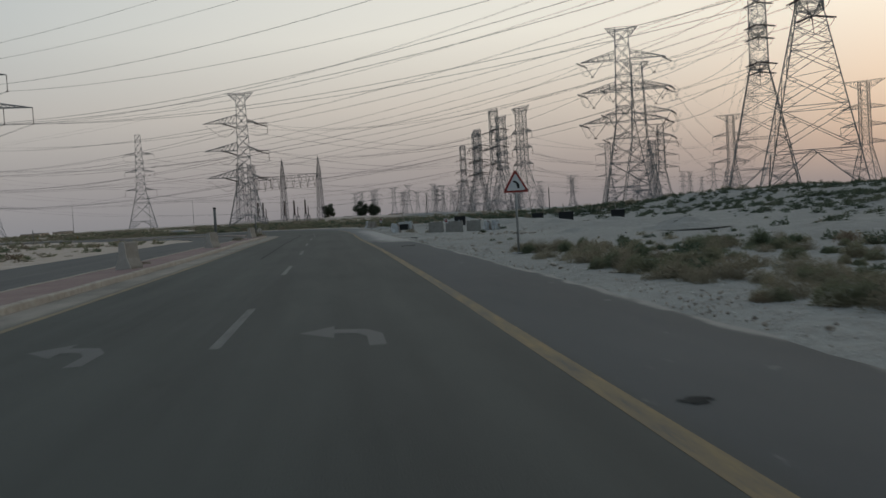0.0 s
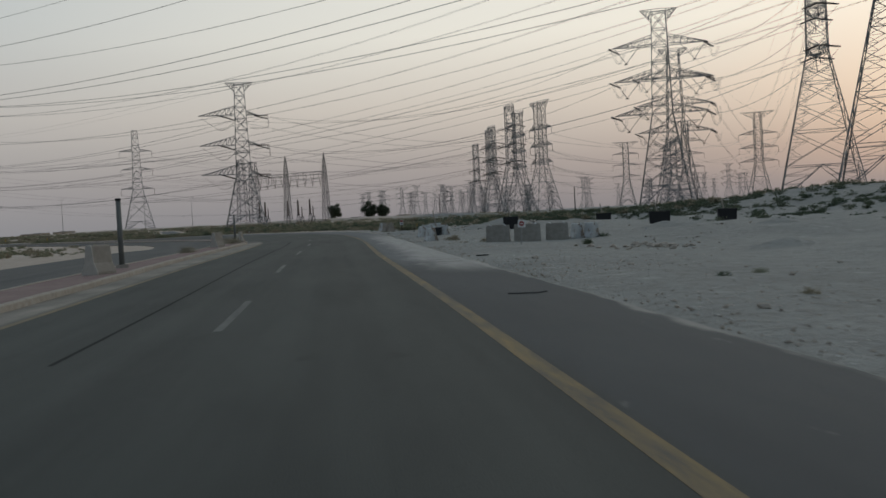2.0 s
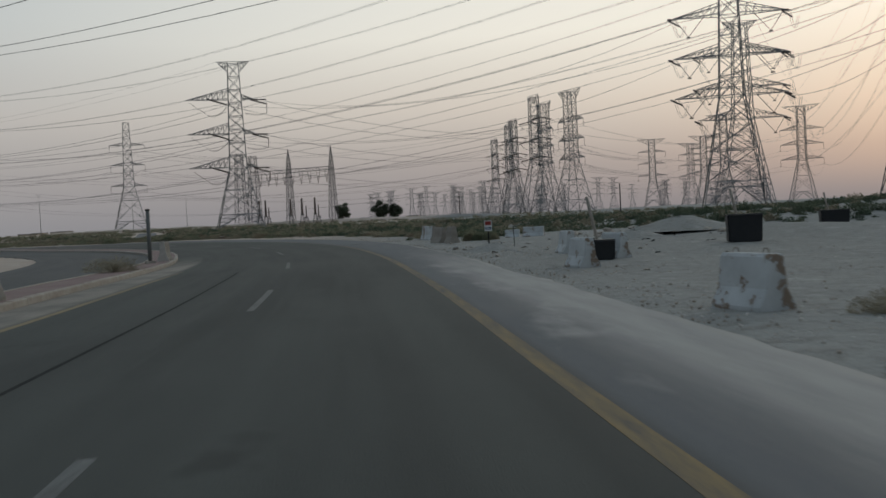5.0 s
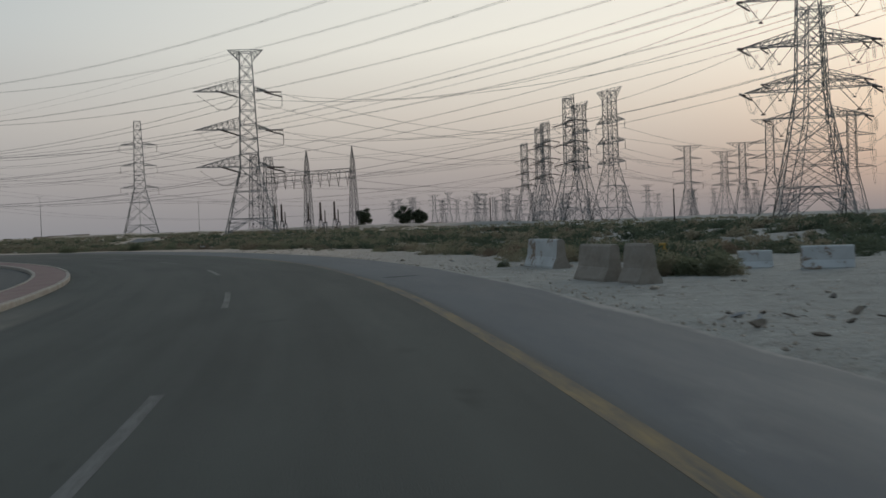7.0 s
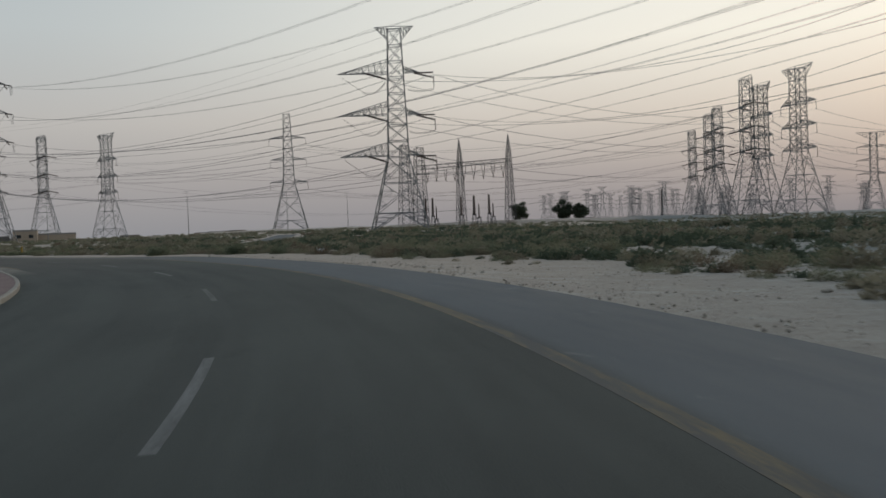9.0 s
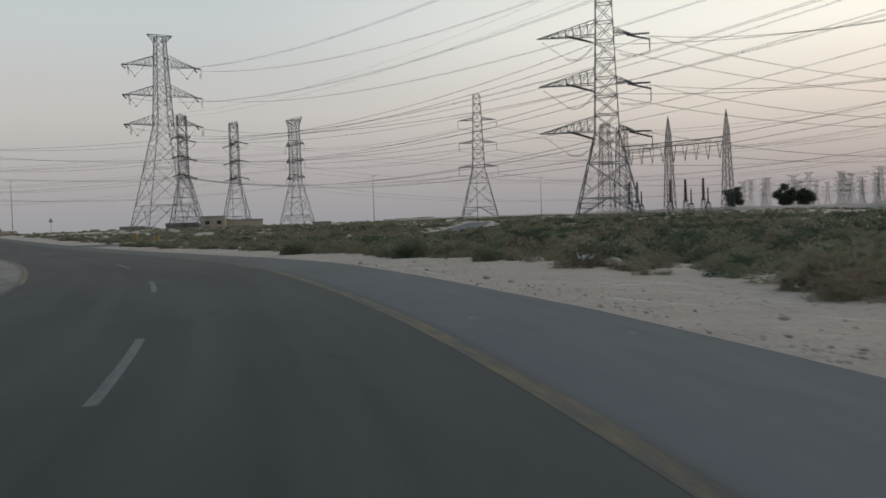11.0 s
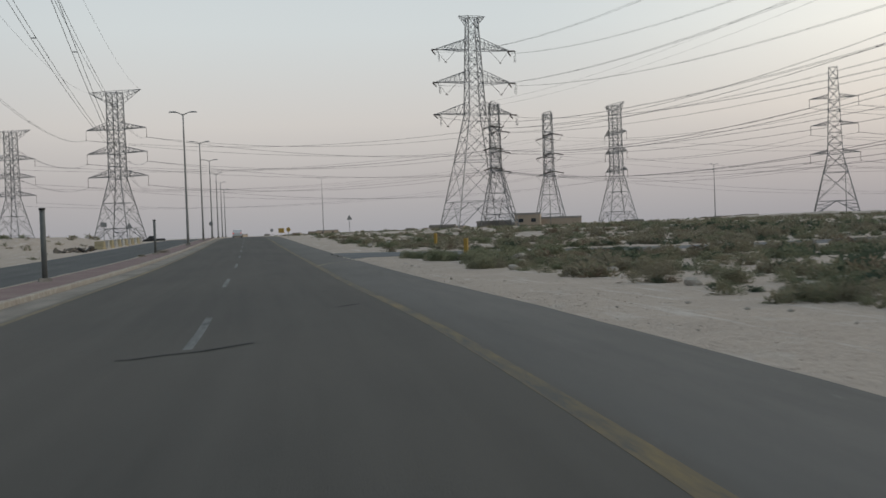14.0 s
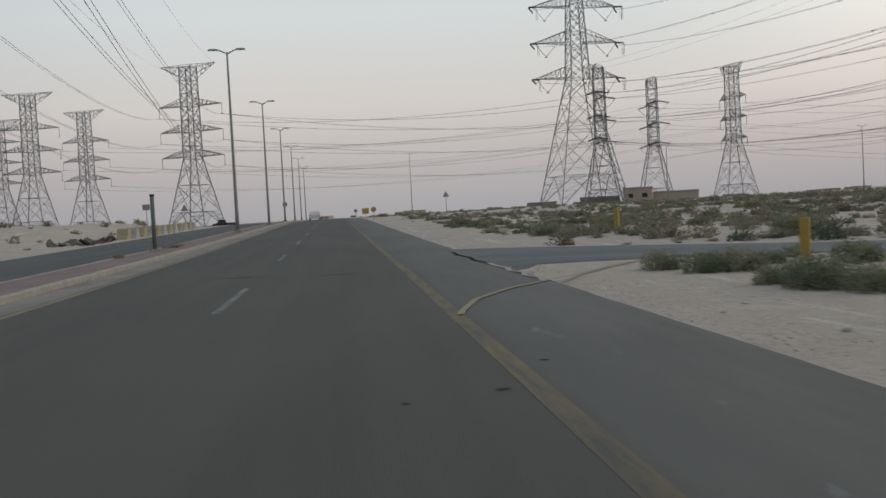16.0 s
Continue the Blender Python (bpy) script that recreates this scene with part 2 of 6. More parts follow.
def concrete(name, c0, c1, c2=None):
    m = Mat(name, 0.9, 0, 0.2)
    v = m.coord()
    a, b, f = m.noise(v, 1.3, 6, 0.65), m.noise(v, 4.0, 6, 0.7, 0.4, 0.7), m.noise(v, 45, 3)
    col = m.mix(a, c0, c1)
    if c2:
        col = m.mix(m.math("MULTIPLY", b, 0.8), col, c2)
    col = m.mix(m.math("MULTIPLY", f, 0.25), col, tuple(0.5 * x for x in c0))
    r = m.random()
    col = m.mix(m.math("MULTIPLY", r, 0.25), col, (0.3, 0.27, 0.24))
    m.color(col).bump(f, 0.006)
    return m.m


def leafy(name, stops):
    m = Mat(name, 0.85, 0, 0.15)
    v = m.coord()
    tone = m.noise(v, 0.22, 4, 0.6, 0.34, 0.66)
    k = m.math("ADD", m.math("MULTIPLY", m.island(), 0.22), m.math("MULTIPLY", tone, 0.78))
    k2 = m.math("ADD", m.math("MULTIPLY", k, 0.7), m.math("MULTIPLY", m.random(), 0.3))
    tint = m.ramp(k2, stops)
    m.color(tint)
    thin = m.t.nodes.new("ShaderNodeBsdfTranslucent")
    m.link(tint, thin.inputs["Color"])
    blend = m.t.nodes.new("ShaderNodeMixShader")
    blend.inputs[0].default_value = 0.36
    m.link(m.b.outputs[0], blend.inputs[1])
    m.link(thin.outputs[0], blend.inputs[2])
    m.link(blend.outputs[0], m.t.nodes["Material Output"].inputs["Surface"])
    return m.m


ASPHALT = asphalt("asphalt", (0.0295, 0.0338, 0.0303), (0.052, 0.057, 0.0508))
ASPHALT_OLD = asphalt("asphalt_far_carriageway", (0.06, 0.062, 0.06), (0.085, 0.083, 0.078), False)
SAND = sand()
YELLOW = paint_mat("worn_yellow_paint", (0.265, 0.178, 0.058), 0.85, bald=(95.0, 130.0, 196.0, 222.0, 0.19))
YELLOW_PALE = paint_mat("pale_yellow_paint", (0.42, 0.34, 0.17), 0.55, (0.11, 0.105, 0.095))
YELLOW_LEFT = paint_mat("dusty_yellow_paint", (0.3, 0.215, 0.1), 0.6, (0.06, 0.058, 0.052), bald=(95.0, 125.0, 180.0, 196.0, 0.9))
WHITE = paint_mat("worn_white_paint", (0.27, 0.27, 0.26), 0.95)
WHITE_DULL = paint_mat("dull_white_paint", (0.19, 0.195, 0.185), 0.9)
WHITE_THIN = paint_mat("nearly_bare_white_paint", (0.2, 0.2, 0.195), 0.95)
KERB = concrete("kerb_concrete", (0.36, 0.32, 0.27), (0.46, 0.43, 0.38), (0.26, 0.22, 0.18))
CONCRETE = concrete("barrier_concrete", (0.27, 0.245, 0.21), (0.36, 0.33, 0.29), (0.2, 0.17, 0.14))
STEEL = simple("galvanised_steel", (0.16, 0.165, 0.165), (0.22, 0.22, 0.22), 0.2, 0.55, 0.5, 0.001)
STEEL_DARK = simple("weathered_steel", (0.075, 0.075, 0.078), (0.11, 0.108, 0.105), 0.2, 0.6, 0.4, 0.001)
WIRE = simple("weathered_conductor", (0.10, 0.10, 0.105), (0.13, 0.13, 0.13), 0.1, 0.55, 0.6, 0.0)
GLASS_INS = simple("insulator_porcelain", (0.07, 0.05, 0.045), (0.1, 0.075, 0.065), 1.0, 0.35, 0.0, 0.0)


def paver_mat():
    m = Mat("pink_block_paving", 0.9, 0, 0.2)
    v = m.coord()
    br = m.t.nodes.new("ShaderNodeTexBrick")
    br.inputs["Scale"].default_value = 4.0
    br.inputs["Color1"].default_value, br.inputs["Color2"].default_value = (0.18, 0.112, 0.113, 1), (0.225, 0.145, 0.142, 1)
    br.inputs["Mortar"].default_value = (0.2, 0.16, 0.13, 1)
    br.inputs["Mortar Size"].default_value = 0.02
    m.link(v, br.inputs["Vector"])
    d = m.noise(v, 0.6, 6, 0.7, 0.4, 0.72)
    m.color(m.mix(m.math("MULTIPLY", d, 0.45), br.outputs[0], (0.31, 0.26, 0.22)))
    return m.m


PAVER = paver_mat()


# ---- helpers for building ----
def mesh_ob(name, verts, faces, mat, parent=None, label="", smooth=False):
    me = bpy.data.meshes.new(name)
    me.from_pydata(verts, [], faces)
    me.materials.append(mat)
    if smooth:
        me.shade_smooth()
    ob = new(name, me)
    ob.parent = parent
    if label:
        tagged(ob, label)
    return ob


def part(name, bm, mat, parent=None, label="", smooth=False):
    me = bpy.data.meshes.new(name)
    bm.normal_update()
    bm.to_mesh(me)
    bm.free()
    me.materials.append(mat)
    if smooth:
        me.shade_smooth()
    ob = new(name, me)
    ob.parent = parent
    if label:
        tagged(ob, label)
    return ob


class Soup:
    """Collects beams, tubes and boxes into one mesh."""

    def __init__(self):
        self.v, self.f = [], []

    def beam(self, a, b, r, n=3):
        a, b = Vector(a), Vector(b)
        d = (b - a)
        if d.length < 1e-6:
            return
        d.normalize()
        u = d.cross(Vector((0, 0, 1)) if abs(d.z) < 0.9 else Vector((1, 0, 0))).normalized()
        w = d.cross(u)
        k = len(self.v)
        for p in (a, b):
            for i in range(n):
                t = 2 * math.pi * i / n + 0.5
                self.v.append(tuple(p + r * (math.cos(t) * u + math.sin(t) * w)))
        for i in range(n):
            j = (i + 1) % n
            self.f.append((k + i, k + j, k + n + j, k + n + i))
        self.f.append(tuple(k + n + i for i in range(n)))
        self.f.append(tuple(k + n - 1 - i for i in range(n)))

    def tube(self, pts, r, n=4):
        pts = [Vector(p) for p in pts]
        k = len(self.v)
        for q, p in enumerate(pts):
            d = (pts[min(q + 1, len(pts) - 1)] - pts[max(q - 1, 0)]).normalized()
            u = d.cross(Vector((0, 0, 1)) if abs(d.z) < 0.9 else Vector((1, 0, 0))).normalized()
            w = d.cross(u)
            rr = r[q] if isinstance(r, (list, tuple)) else r
            for i in range(n):
                t = 2 * math.pi * i / n + 0.4
                self.v.append(tuple(p + rr * (math.cos(t) * u + math.sin(t) * w)))
        for q in range(len(pts) - 1):
            for i in range(n):
                j = (i + 1) % n
                self.f.append((k + q * n + i, k + q * n + j, k + q * n + n + j, k + q * n + n + i))
        e = k + (len(pts) - 1) * n
        self.f.append(tuple(k + n - 1 - i for i in range(n)))
        self.f.append(tuple(e + i for i in range(n)))

    def box(self, c, s, turn=0.0, taper=1.0):
        k = len(self.v)
        ct, st = math.cos(turn), math.sin(turn)
        for z, q in ((-0.5, 1.0), (0.5, taper)):
            for x, y in ((-0.5, -0.5), (0.5, -0.5), (0.5, 0.5), (-0.5, 0.5)):
                X, Y = x * s[0] * q, y * s[1] * q
                self.v.append((c[0] + X * ct - Y * st, c[1] + X * st + Y * ct, c[2] + z * s[2]))
        self.f += [(k, k + 3, k + 2, k + 1), (k + 4, k + 5, k + 6, k + 7), (k, k + 1, k + 5, k + 4), (k + 1, k + 2, k + 6, k + 5),
                   (k + 2, k + 3, k + 7, k + 6), (k + 3, k, k + 4, k + 7)]

    def ob(self, name, mat, parent=None, label="", smooth=False):
        return mesh_ob(name, self.v, self.f, mat, parent, label, smooth)


# ---- the road's line ----
# Control points of the driving line: straight, a left bend of some 45 degrees, straight again.
LINE = [(9.7, -90), (4.26, -39.86), (0.96, -10.05), (-2.2, 19.5), (-5.5, 49.5), (-8.86, 79.2), (-10.7, 94.7), (-12.95, 109.4), (-16.1, 123.9),
        (-20.4, 138.3), (-26.4, 152.1), (-34.0, 165.0), (-43.1, 177.1), (-53.2, 188.0), (-64.2, 198.1), (-75.7, 207.5), (-87.5, 217.1)]
LINE += [(-87.5 - math.sin(END) * q, 217.1 + math.cos(END) * q) for q in (40, 120, 300, 600, 1000)]


def line_samples():
    """Evenly spaced points along the driving line; s is 0 beside the world's origin."""
    pts = [Vector(p) for p in LINE]
    fine = []
    for i in range(1, len(pts) - 2):
        a, b, c, d = pts[i - 1:i + 3]
        ta, tb = 0.0, (b - a).length ** 0.5
        tc_ = tb + (c - b).length ** 0.5
        td = tc_ + (d - c).length ** 0.5
        n = max(8, int((c - b).length))
        for k in range(n):
            t = tb + (tc_ - tb) * k / n
            a1 = a * (tb - t) / (tb - ta) + b * (t - ta) / (tb - ta)
            a2 = b * (tc_ - t) / (tc_ - tb) + c * (t - tb) / (tc_ - tb)
            a3 = c * (td - t) / (td - tc_) + d * (t - tc_) / (td - tc_)
            b1 = a1 * (tc_ - t) / (tc_ - ta) + a2 * (t - ta) / (tc_ - ta)
            b2 = a2 * (td - t) / (td - tb) + a3 * (t - tb) / (td - tb)
            fine.append(b1 * (tc_ - t) / (tc_ - tb) + b2 * (t - tb) / (tc_ - tb))
    xy = np.array([(p.x, p.y) for p in fine])
    s = np.r_[0, np.cumsum(np.hypot(*np.diff(xy, axis=0).T))]
    zero = np.argmin(np.hypot(*xy.T))
    s -= s[zero]
    S = np.arange(s[0], s[-1], 1.0)
    return S, np.interp(S, s, xy[:, 0]), np.interp(S, s, xy[:, 1])


RS, RX, RY = line_samples()
kern = np.hanning(17) / np.hanning(17).sum()
HX, HY = np.gradient(RX), np.gradient(RY)
HX, HY = np.convolve(np.pad(HX, 8, "edge"), kern, "valid"), np.convolve(np.pad(HY, 8, "edge"), kern, "valid")
HL = np.hypot(HX, HY)
HX, HY = HX / HL, HY / HL
# the carriageway wanders a little about the driving line
DRIFT = [(-60, 0.15), (20, 0.18), (32, 0.16), (45, 0.12), (67, -0.12), (80, -0.06), (100, 0.05), (124, 0.2), (140, 0.12), (165, -0.15), (180, -0.32), (189, -0.16), (205, -0.02),
         (228, 0.05), (240, 0.2), (256, 0.3), (300, 0.3)]
wide_ = np.hanning(19) / np.hanning(19).sum()
off_ = np.convolve(np.pad(np.interp(RS, *zip(*DRIFT)), 9, "edge"), wide_, "valid")
RX, RY = RX + off_ * HY, RY - off_ * HX


def ease(v, a, b):
    t = np.clip((v - a) / (b - a), 0, 1)
    return t * t * (3 - 2 * t)


def road_z(s, d):
    """The carriageway's height: a gentle climb after the bend, and the bend's outside raised."""
    bank = 0.034 * ease(s, 95, 125) * (1 - ease(s, 185, 215))
    return 1.3 * ease(s, 225, 400) + bank * (np.clip(d, -9, 5) + 1.3)


def at(s, d, z=0.0):
    """The world's point at s along the road and d to the right of the driving line."""
    x, y = np.interp(s, RS, RX), np.interp(s, RS, RY)
    hx, hy = np.interp(s, RS, HX), np.interp(s, RS, HY)
    return Vector((float(x + d * hy), float(y - d * hx), float(road_z(s, d) + z)))


def heading(s):
    """The turn about z that lays a thing's y axis along the road."""
    return math.atan2(-float(np.interp(s, RS, HX)), float(np.interp(s, RS, HY)))


def bulge(s):
    """The median's near kerb steps out a little through the bend."""
    return float(-0.3 * ease(s, 55, 75) * (1 - ease(s, 185, 210)) - 0.1 * ease(s, 115, 135) * (1 - ease(s, 180, 205)))


def strip(name, s0, s1, ds, lift, mat, step=2.0, skirt=0.0, wavy=0.0, parent=None):
    """A band along the road; ds are the offsets across it. UV holds metres across and along."""
    n = max(2, int(round((s1 - s0) / step)) + 1)
    verts, uvs, faces = [], [], []
    full = ([ds[0]] if skirt else []) + list(ds) + ([ds[-1]] if skirt else [])
    for i in range(n):
        s = s0 + (s1 - s0) * i / (n - 1)
        for j, d in enumerate(full):
            e = d(s) if callable(d) else d
            if wavy and j >= len(full) - 2 and e > 0:
                e = e + wavy * (1 - 0.75 * float(ease(s, 112, 132))) * (noise.noise((s * 0.22, 3.1, 0)) + 0.6 * noise.noise((s * 0.9, 7.7, 0)) + 0.25 * noise.noise((s * 3.1, 1.7, 0)))
            z = lift - (skirt if skirt and j in (0, len(full) - 1) else 0)
            verts.append(at(s, e, z))
            uvs.append((e, s))
    m = len(full)
    for i in range(n - 1):
        for j in range(m - 1):
            faces.append((i * m + j, i * m + j + 1, (i + 1) * m + j + 1, (i + 1) * m + j))
    me = bpy.data.meshes.new(name)
    me.from_pydata(verts, [], faces)
    uv = me.uv_layers.new(name="UVMap")
    idx = np.zeros(len(me.loops), dtype=np.int32)
    me.loops.foreach_get("vertex_index", idx)
    uv.data.foreach_set("uv", np.array(uvs, dtype=np.float32)[idx].ravel())
    me.materials.append(mat)
    ob = new(name, me)
    ob.parent = parent
    return ob


# ---- ground ----
EDGE_R, EDGE_L, MED_R, MED_L = 4.15, -15.4, -6.55, -8.5


def lateral(x, y):
    """s and d of many points at once."""
    s, d = np.empty(len(x)), np.empty(len(x))
    ii = np.arange(0, len(RS), 2)
    for k in range(0, len(x), 20000):
        q = slice(k, k + 20000)
        g = np.argmin((x[q, None] - RX[ii]) ** 2 + (y[q, None] - RY[ii]) ** 2, axis=1)
        i = ii[g]
        dx, dy = x[q] - RX[i], y[q] - RY[i]
        s[q], d[q] = RS[i] + dx * HX[i] + dy * HY[i], dx * HY[i] - dy * HX[i]
    return s, d


def waves(x, y, scale, seed):
    """Smooth rolling bumps from a few turned sines."""
    rng = np.random.RandomState(seed)
    h = np.zeros_like(x)
    for _ in range(9):
        a, p, k = rng.uniform(0, 6.28), rng.uniform(0, 6.28), rng.uniform(0.6, 1.7) / scale
        h += np.sin((x * np.cos(a) + y * np.sin(a)) * k + p + 1.3 * np.sin((y * np.cos(a) - x * np.sin(a)) * k * 0.7 + p))
    return h / 4.2


SIDE = [(-97.1, 227.5), (-94.5, 230.2), (-91.0, 231.6), (-86.7, 232.6), (-82.0, 234.6), (-77.5, 236.0), (-73.8, 239.4), (-70.0, 243.8), (-67.0, 250.0), (-68.0, 260.0), (-72.0, 272.0), (-79.0, 295.0), (-90.0, 330.0)]     # the side road's middle line


def ground_z(x, y):
    x, y = np.asarray(x, float), np.asarray(y, float)
    s, d = lateral(x, y)
    base = road_z(s, np.clip(d, -9, 4.2))
    right, left = np.clip(d - EDGE_R, 0, None), np.clip(EDGE_L - d, 0, None)
    out_ = np.maximum(right, left)
    early = 1 - ease(s, 105, 175)
    berm = early * (2.1 * ease(right, 20, 62) - 0.12 * ease(right, 2, 10) * (1 - ease(s, 85, 110))) + (1 - early) * (0.1 * ease(right, 8, 35) + 0.02 * ease(right, 40, 120))
    bank_l = 1.3 * ease(left, 3, 12) * ease(s, 282, 315) * (1 - ease(s, 345, 395)) - 0.65 * ease(left, 2, 9) * ease(s, 370, 415) + 0.2 * ease(left, 10, 60)
    far = -0.1 * ease(out_, 120, 300)
    rough_ = ease(out_, 2.0, 16.0)
    h = base + berm + bank_l + far
    h = h + rough_ * ((0.22 + 0.16 * early) * waves(x, y, 7.0, 3) + (0.09 + 0.1 * early) * waves(x, y, 2.4, 5)) + (0.2 + 0.3 * early) * ease(out_, 18, 60) * waves(x, y, 24.0, 9)
    h = np.where(out_ > 0, h + 0.02 * waves(x, y, 2.5, 11) * ease(out_, 0, 1.0) - 0.025, base - 0.16)
    # smooth the bed of the side road
    dist = np.full(len(x), 1e9)
    for (ax, ay), (bx, by) in zip(SIDE, SIDE[1:]):
        t = np.clip(((x - ax) * (bx - ax) + (y - ay) * (by - ay)) / ((bx - ax) ** 2 + (by - ay) ** 2), 0, 1)
        dist = np.minimum(dist, np.hypot(x - ax - t * (bx - ax), y - ay - t * (by - ay)))
    k = ease(dist, 4.6, 10.0)
    flat_ = base + 0.1 * ease(right, 5, 60) - 0.02
    return np.where(right > 0, h * k + flat_ * (1 - k), h)


def grow(a, b, step, far, rate=1.17):
    v = list(np.arange(a, b, step))
    lo, hi, q = [a], [v[-1]], step
    while hi[-1] < far:
        q *= rate
        hi.append(hi[-1] + q)
        lo.append(lo[-1] - q)
    return np.array(lo[:0:-1] + v + hi[1:])


def build_ground():
    gx, gy = grow(-260, 70, 1.2, 4600), grow(-25, 330, 1.2, 4600)
    X, Y = np.meshgrid(gx, gy)
    x, y = X.ravel(), Y.ravel()
    z = ground_z(x, y)
    nx, ny = len(gx), len(gy)
    me = bpy.data.meshes.new("ground")
    idx = np.arange(nx * ny).reshape(ny, nx)
    quads = np.stack([idx[:-1, :-1], idx[:-1, 1:], idx[1:, 1:], idx[1:, :-1]], -1).reshape(-1, 4)
    me.vertices.add(nx * ny)
    me.vertices.foreach_set("co", np.stack([x, y, z], -1).astype(np.float32).ravel())
    me.loops.add(quads.size)
    me.loops.foreach_set("vertex_index", quads.astype(np.int32).ravel())
    me.polygons.add(len(quads))
    me.polygons.foreach_set("loop_start", np.arange(0, quads.size, 4, dtype=np.int32))
    me.update(calc_edges=True)
    me.materials.append(SAND)
    me.shade_smooth()
    return tagged(new("ground", me), "pale desert sand and gravel, rutted beside the road", "ground", kind="structure")


def gz(x, y):
    return float(ground_z(np.array([x]), np.array([y]))[0])


ground = build_ground()

# ---- carriageways, median, markings ----
S0, S1 = -60.0, 800.0
road = tagged(strip("road", S0, S1, [lambda q: MED_R + bulge(q), -5.2, -3.6, -1.75, 0, 1.75, EDGE_R], 0.0, ASPHALT, 0.8, 0.14, 0.16),
              "dark worn asphalt carriageway dusted with sand at its edges", "road", kind="structure")
far_road = tagged(strip("road", S0, S1, [EDGE_L, -13.5, -12, -10.2, MED_L], 0.0, ASPHALT_OLD, 2.0, 0.14),
                  "dark asphalt oncoming carriageway beyond the median", "road", kind="structure")
median = tagged(strip("median_pavement", S0, S1, [MED_L + 0.15, -7.5, lambda q: MED_R - 0.15 + bulge(q)], 0.14, PAVER, 2.0),
                "pink block-paved median strip with sand drifted on it", "pavement", kind="structure")


def line_paint(name, s0, s1, d, w, mat, label):
    return tagged(strip(name, s0, s1, [d - w / 2, d + w / 2], 0.002, mat, 0.8, 0.006), label, "road marking", kind="structure")


line_paint("edge_line", S0, S1, 1.78, 0.21, YELLOW, "worn yellow edge line dulled by dust")
for a_, b_ in ((S0, 108.0), (192.0, S1)):
    line_paint("edge_line", a_, b_, -5.5, 0.15, YELLOW_LEFT, "worn yellow edge line beside the median kerb")
dash_ = [27.0 + 15.55 * i for i in range(-5, 11)] + [182.5 + 16.05 * i for i in range(1, 22)]
for a in dash_:
    tagged(strip("lane_dash", a, a + 5.2, [-1.83, -1.7], 0.002, WHITE_THIN if 85 < a < 180 else WHITE_DULL if a < 180 else WHITE, 0.9, 0.006), "faded white lane dash on asphalt", "road marking",
           "lane dashes", "structure")


def kerb(d, sgn):
    """Kerb stones a metre long; the nearest ones single, the rest in one mesh."""
    top = tagged(new("kerb", None), "tan concrete kerb with sand at its foot", "kerb", kind="structure")
    prof = [(0.0, -0.12), (0.0, 0.13), (0.025, 0.16), (0.15, 0.16), (0.15, -0.12)]

    def stone(v, f, s, length):
        k = len(v)
        for e in (s + 0.006, s + length - 0.006):
            for px, pz in prof:
                v.append(at(e, d + sgn * px + (bulge(e) if sgn < 0 else 0), pz + 0.006 * math.sin(s * 7.3)))
        n = len(prof)
        f += [(k + i, k + (i + 1) % n, k + n + (i + 1) % n, k + n + i) for i in range(n)]
        f += [tuple(k + n - 1 - i for i in range(n)), tuple(k + n + i for i in range(n))]
    return top, stone


for d_, sgn_, near_from, near_to in ((MED_R, -1, 12, 270), (MED_L, 1, 0, 0)):
    top_, stone_ = kerb(d_, sgn_)
    v_, f_ = [], []
    for q in range(-50, 500):
        if near_from <= q < near_to:
            vv, ff = [], []
            stone_(vv, ff, q, 1.0)
            mesh_ob("kerb_stone", vv, ff, KERB, top_)
        else:
            stone_(v_, f_, q, 1.0)
    rest = mesh_ob("kerb_stones", v_, f_, KERB, top_)
    tagged(rest, kind="stuff")


# ---- lattice towers ----
def lattice(soup, levels, r_leg, r_brace, sub=0):
    """Four legs through square levels (z, half width), braced crosswise on each face."""
    corners = [[Vector((sx * w, sy * w, z)) for sx, sy in ((-1, -1), (1, -1), (1, 1), (-1, 1))] for z, w in levels]
    for i in range(len(levels) - 1):
        lo, hi = corners[i], corners[i + 1]
        tall = levels[i + 1][0] - levels[i][0]
        for k in range(4):
            j = (k + 1) % 4
            soup.beam(lo[k], hi[k], r_leg)
            if i == 0 or levels[i + 1][1] < 2.6 or i % 2:
                soup.beam(hi[k], hi[j], r_brace)
            if i == 0 and sub:
                top = (hi[k] + hi[j]) / 2
                soup.beam(lo[k], top, r_brace * 1.3)
                soup.beam(lo[j], top, r_brace * 1.3)
                for q in (0.25, 0.5, 0.75):
                    soup.beam(lo[k].lerp(hi[k], q), lo[k].lerp(top, q), r_brace * 0.7)
                    soup.beam(lo[j].lerp(hi[j], q), lo[j].lerp(top, q), r_brace * 0.7)
                    soup.beam(lo[k].lerp(hi[k], q), lo[k].lerp(top, q + 0.25), r_brace * 0.6)
                    soup.beam(lo[j].lerp(hi[j], q), lo[j].lerp(top, q + 0.25), r_brace * 0.6)
            else:
                soup.beam(lo[k], hi[j], r_brace)
                soup.beam(lo[j], hi[k], r_brace)
                if tall > 4.2:          # secondary bracing between the legs and the crossed diagonals
                    for p, q in ((k, j), (j, k)):
                        low, high = lo[p].lerp(hi[q], 0.25), lo[q].lerp(hi[p], 0.75)
                        for e, c in ((0.25, low), (0.5, low), (0.5, high), (0.75, high)):
                            soup.beam(lo[p].lerp(hi[p], e), c, r_brace * 0.6)
        soup.beam(hi[0], hi[2], r_brace * 0.7)


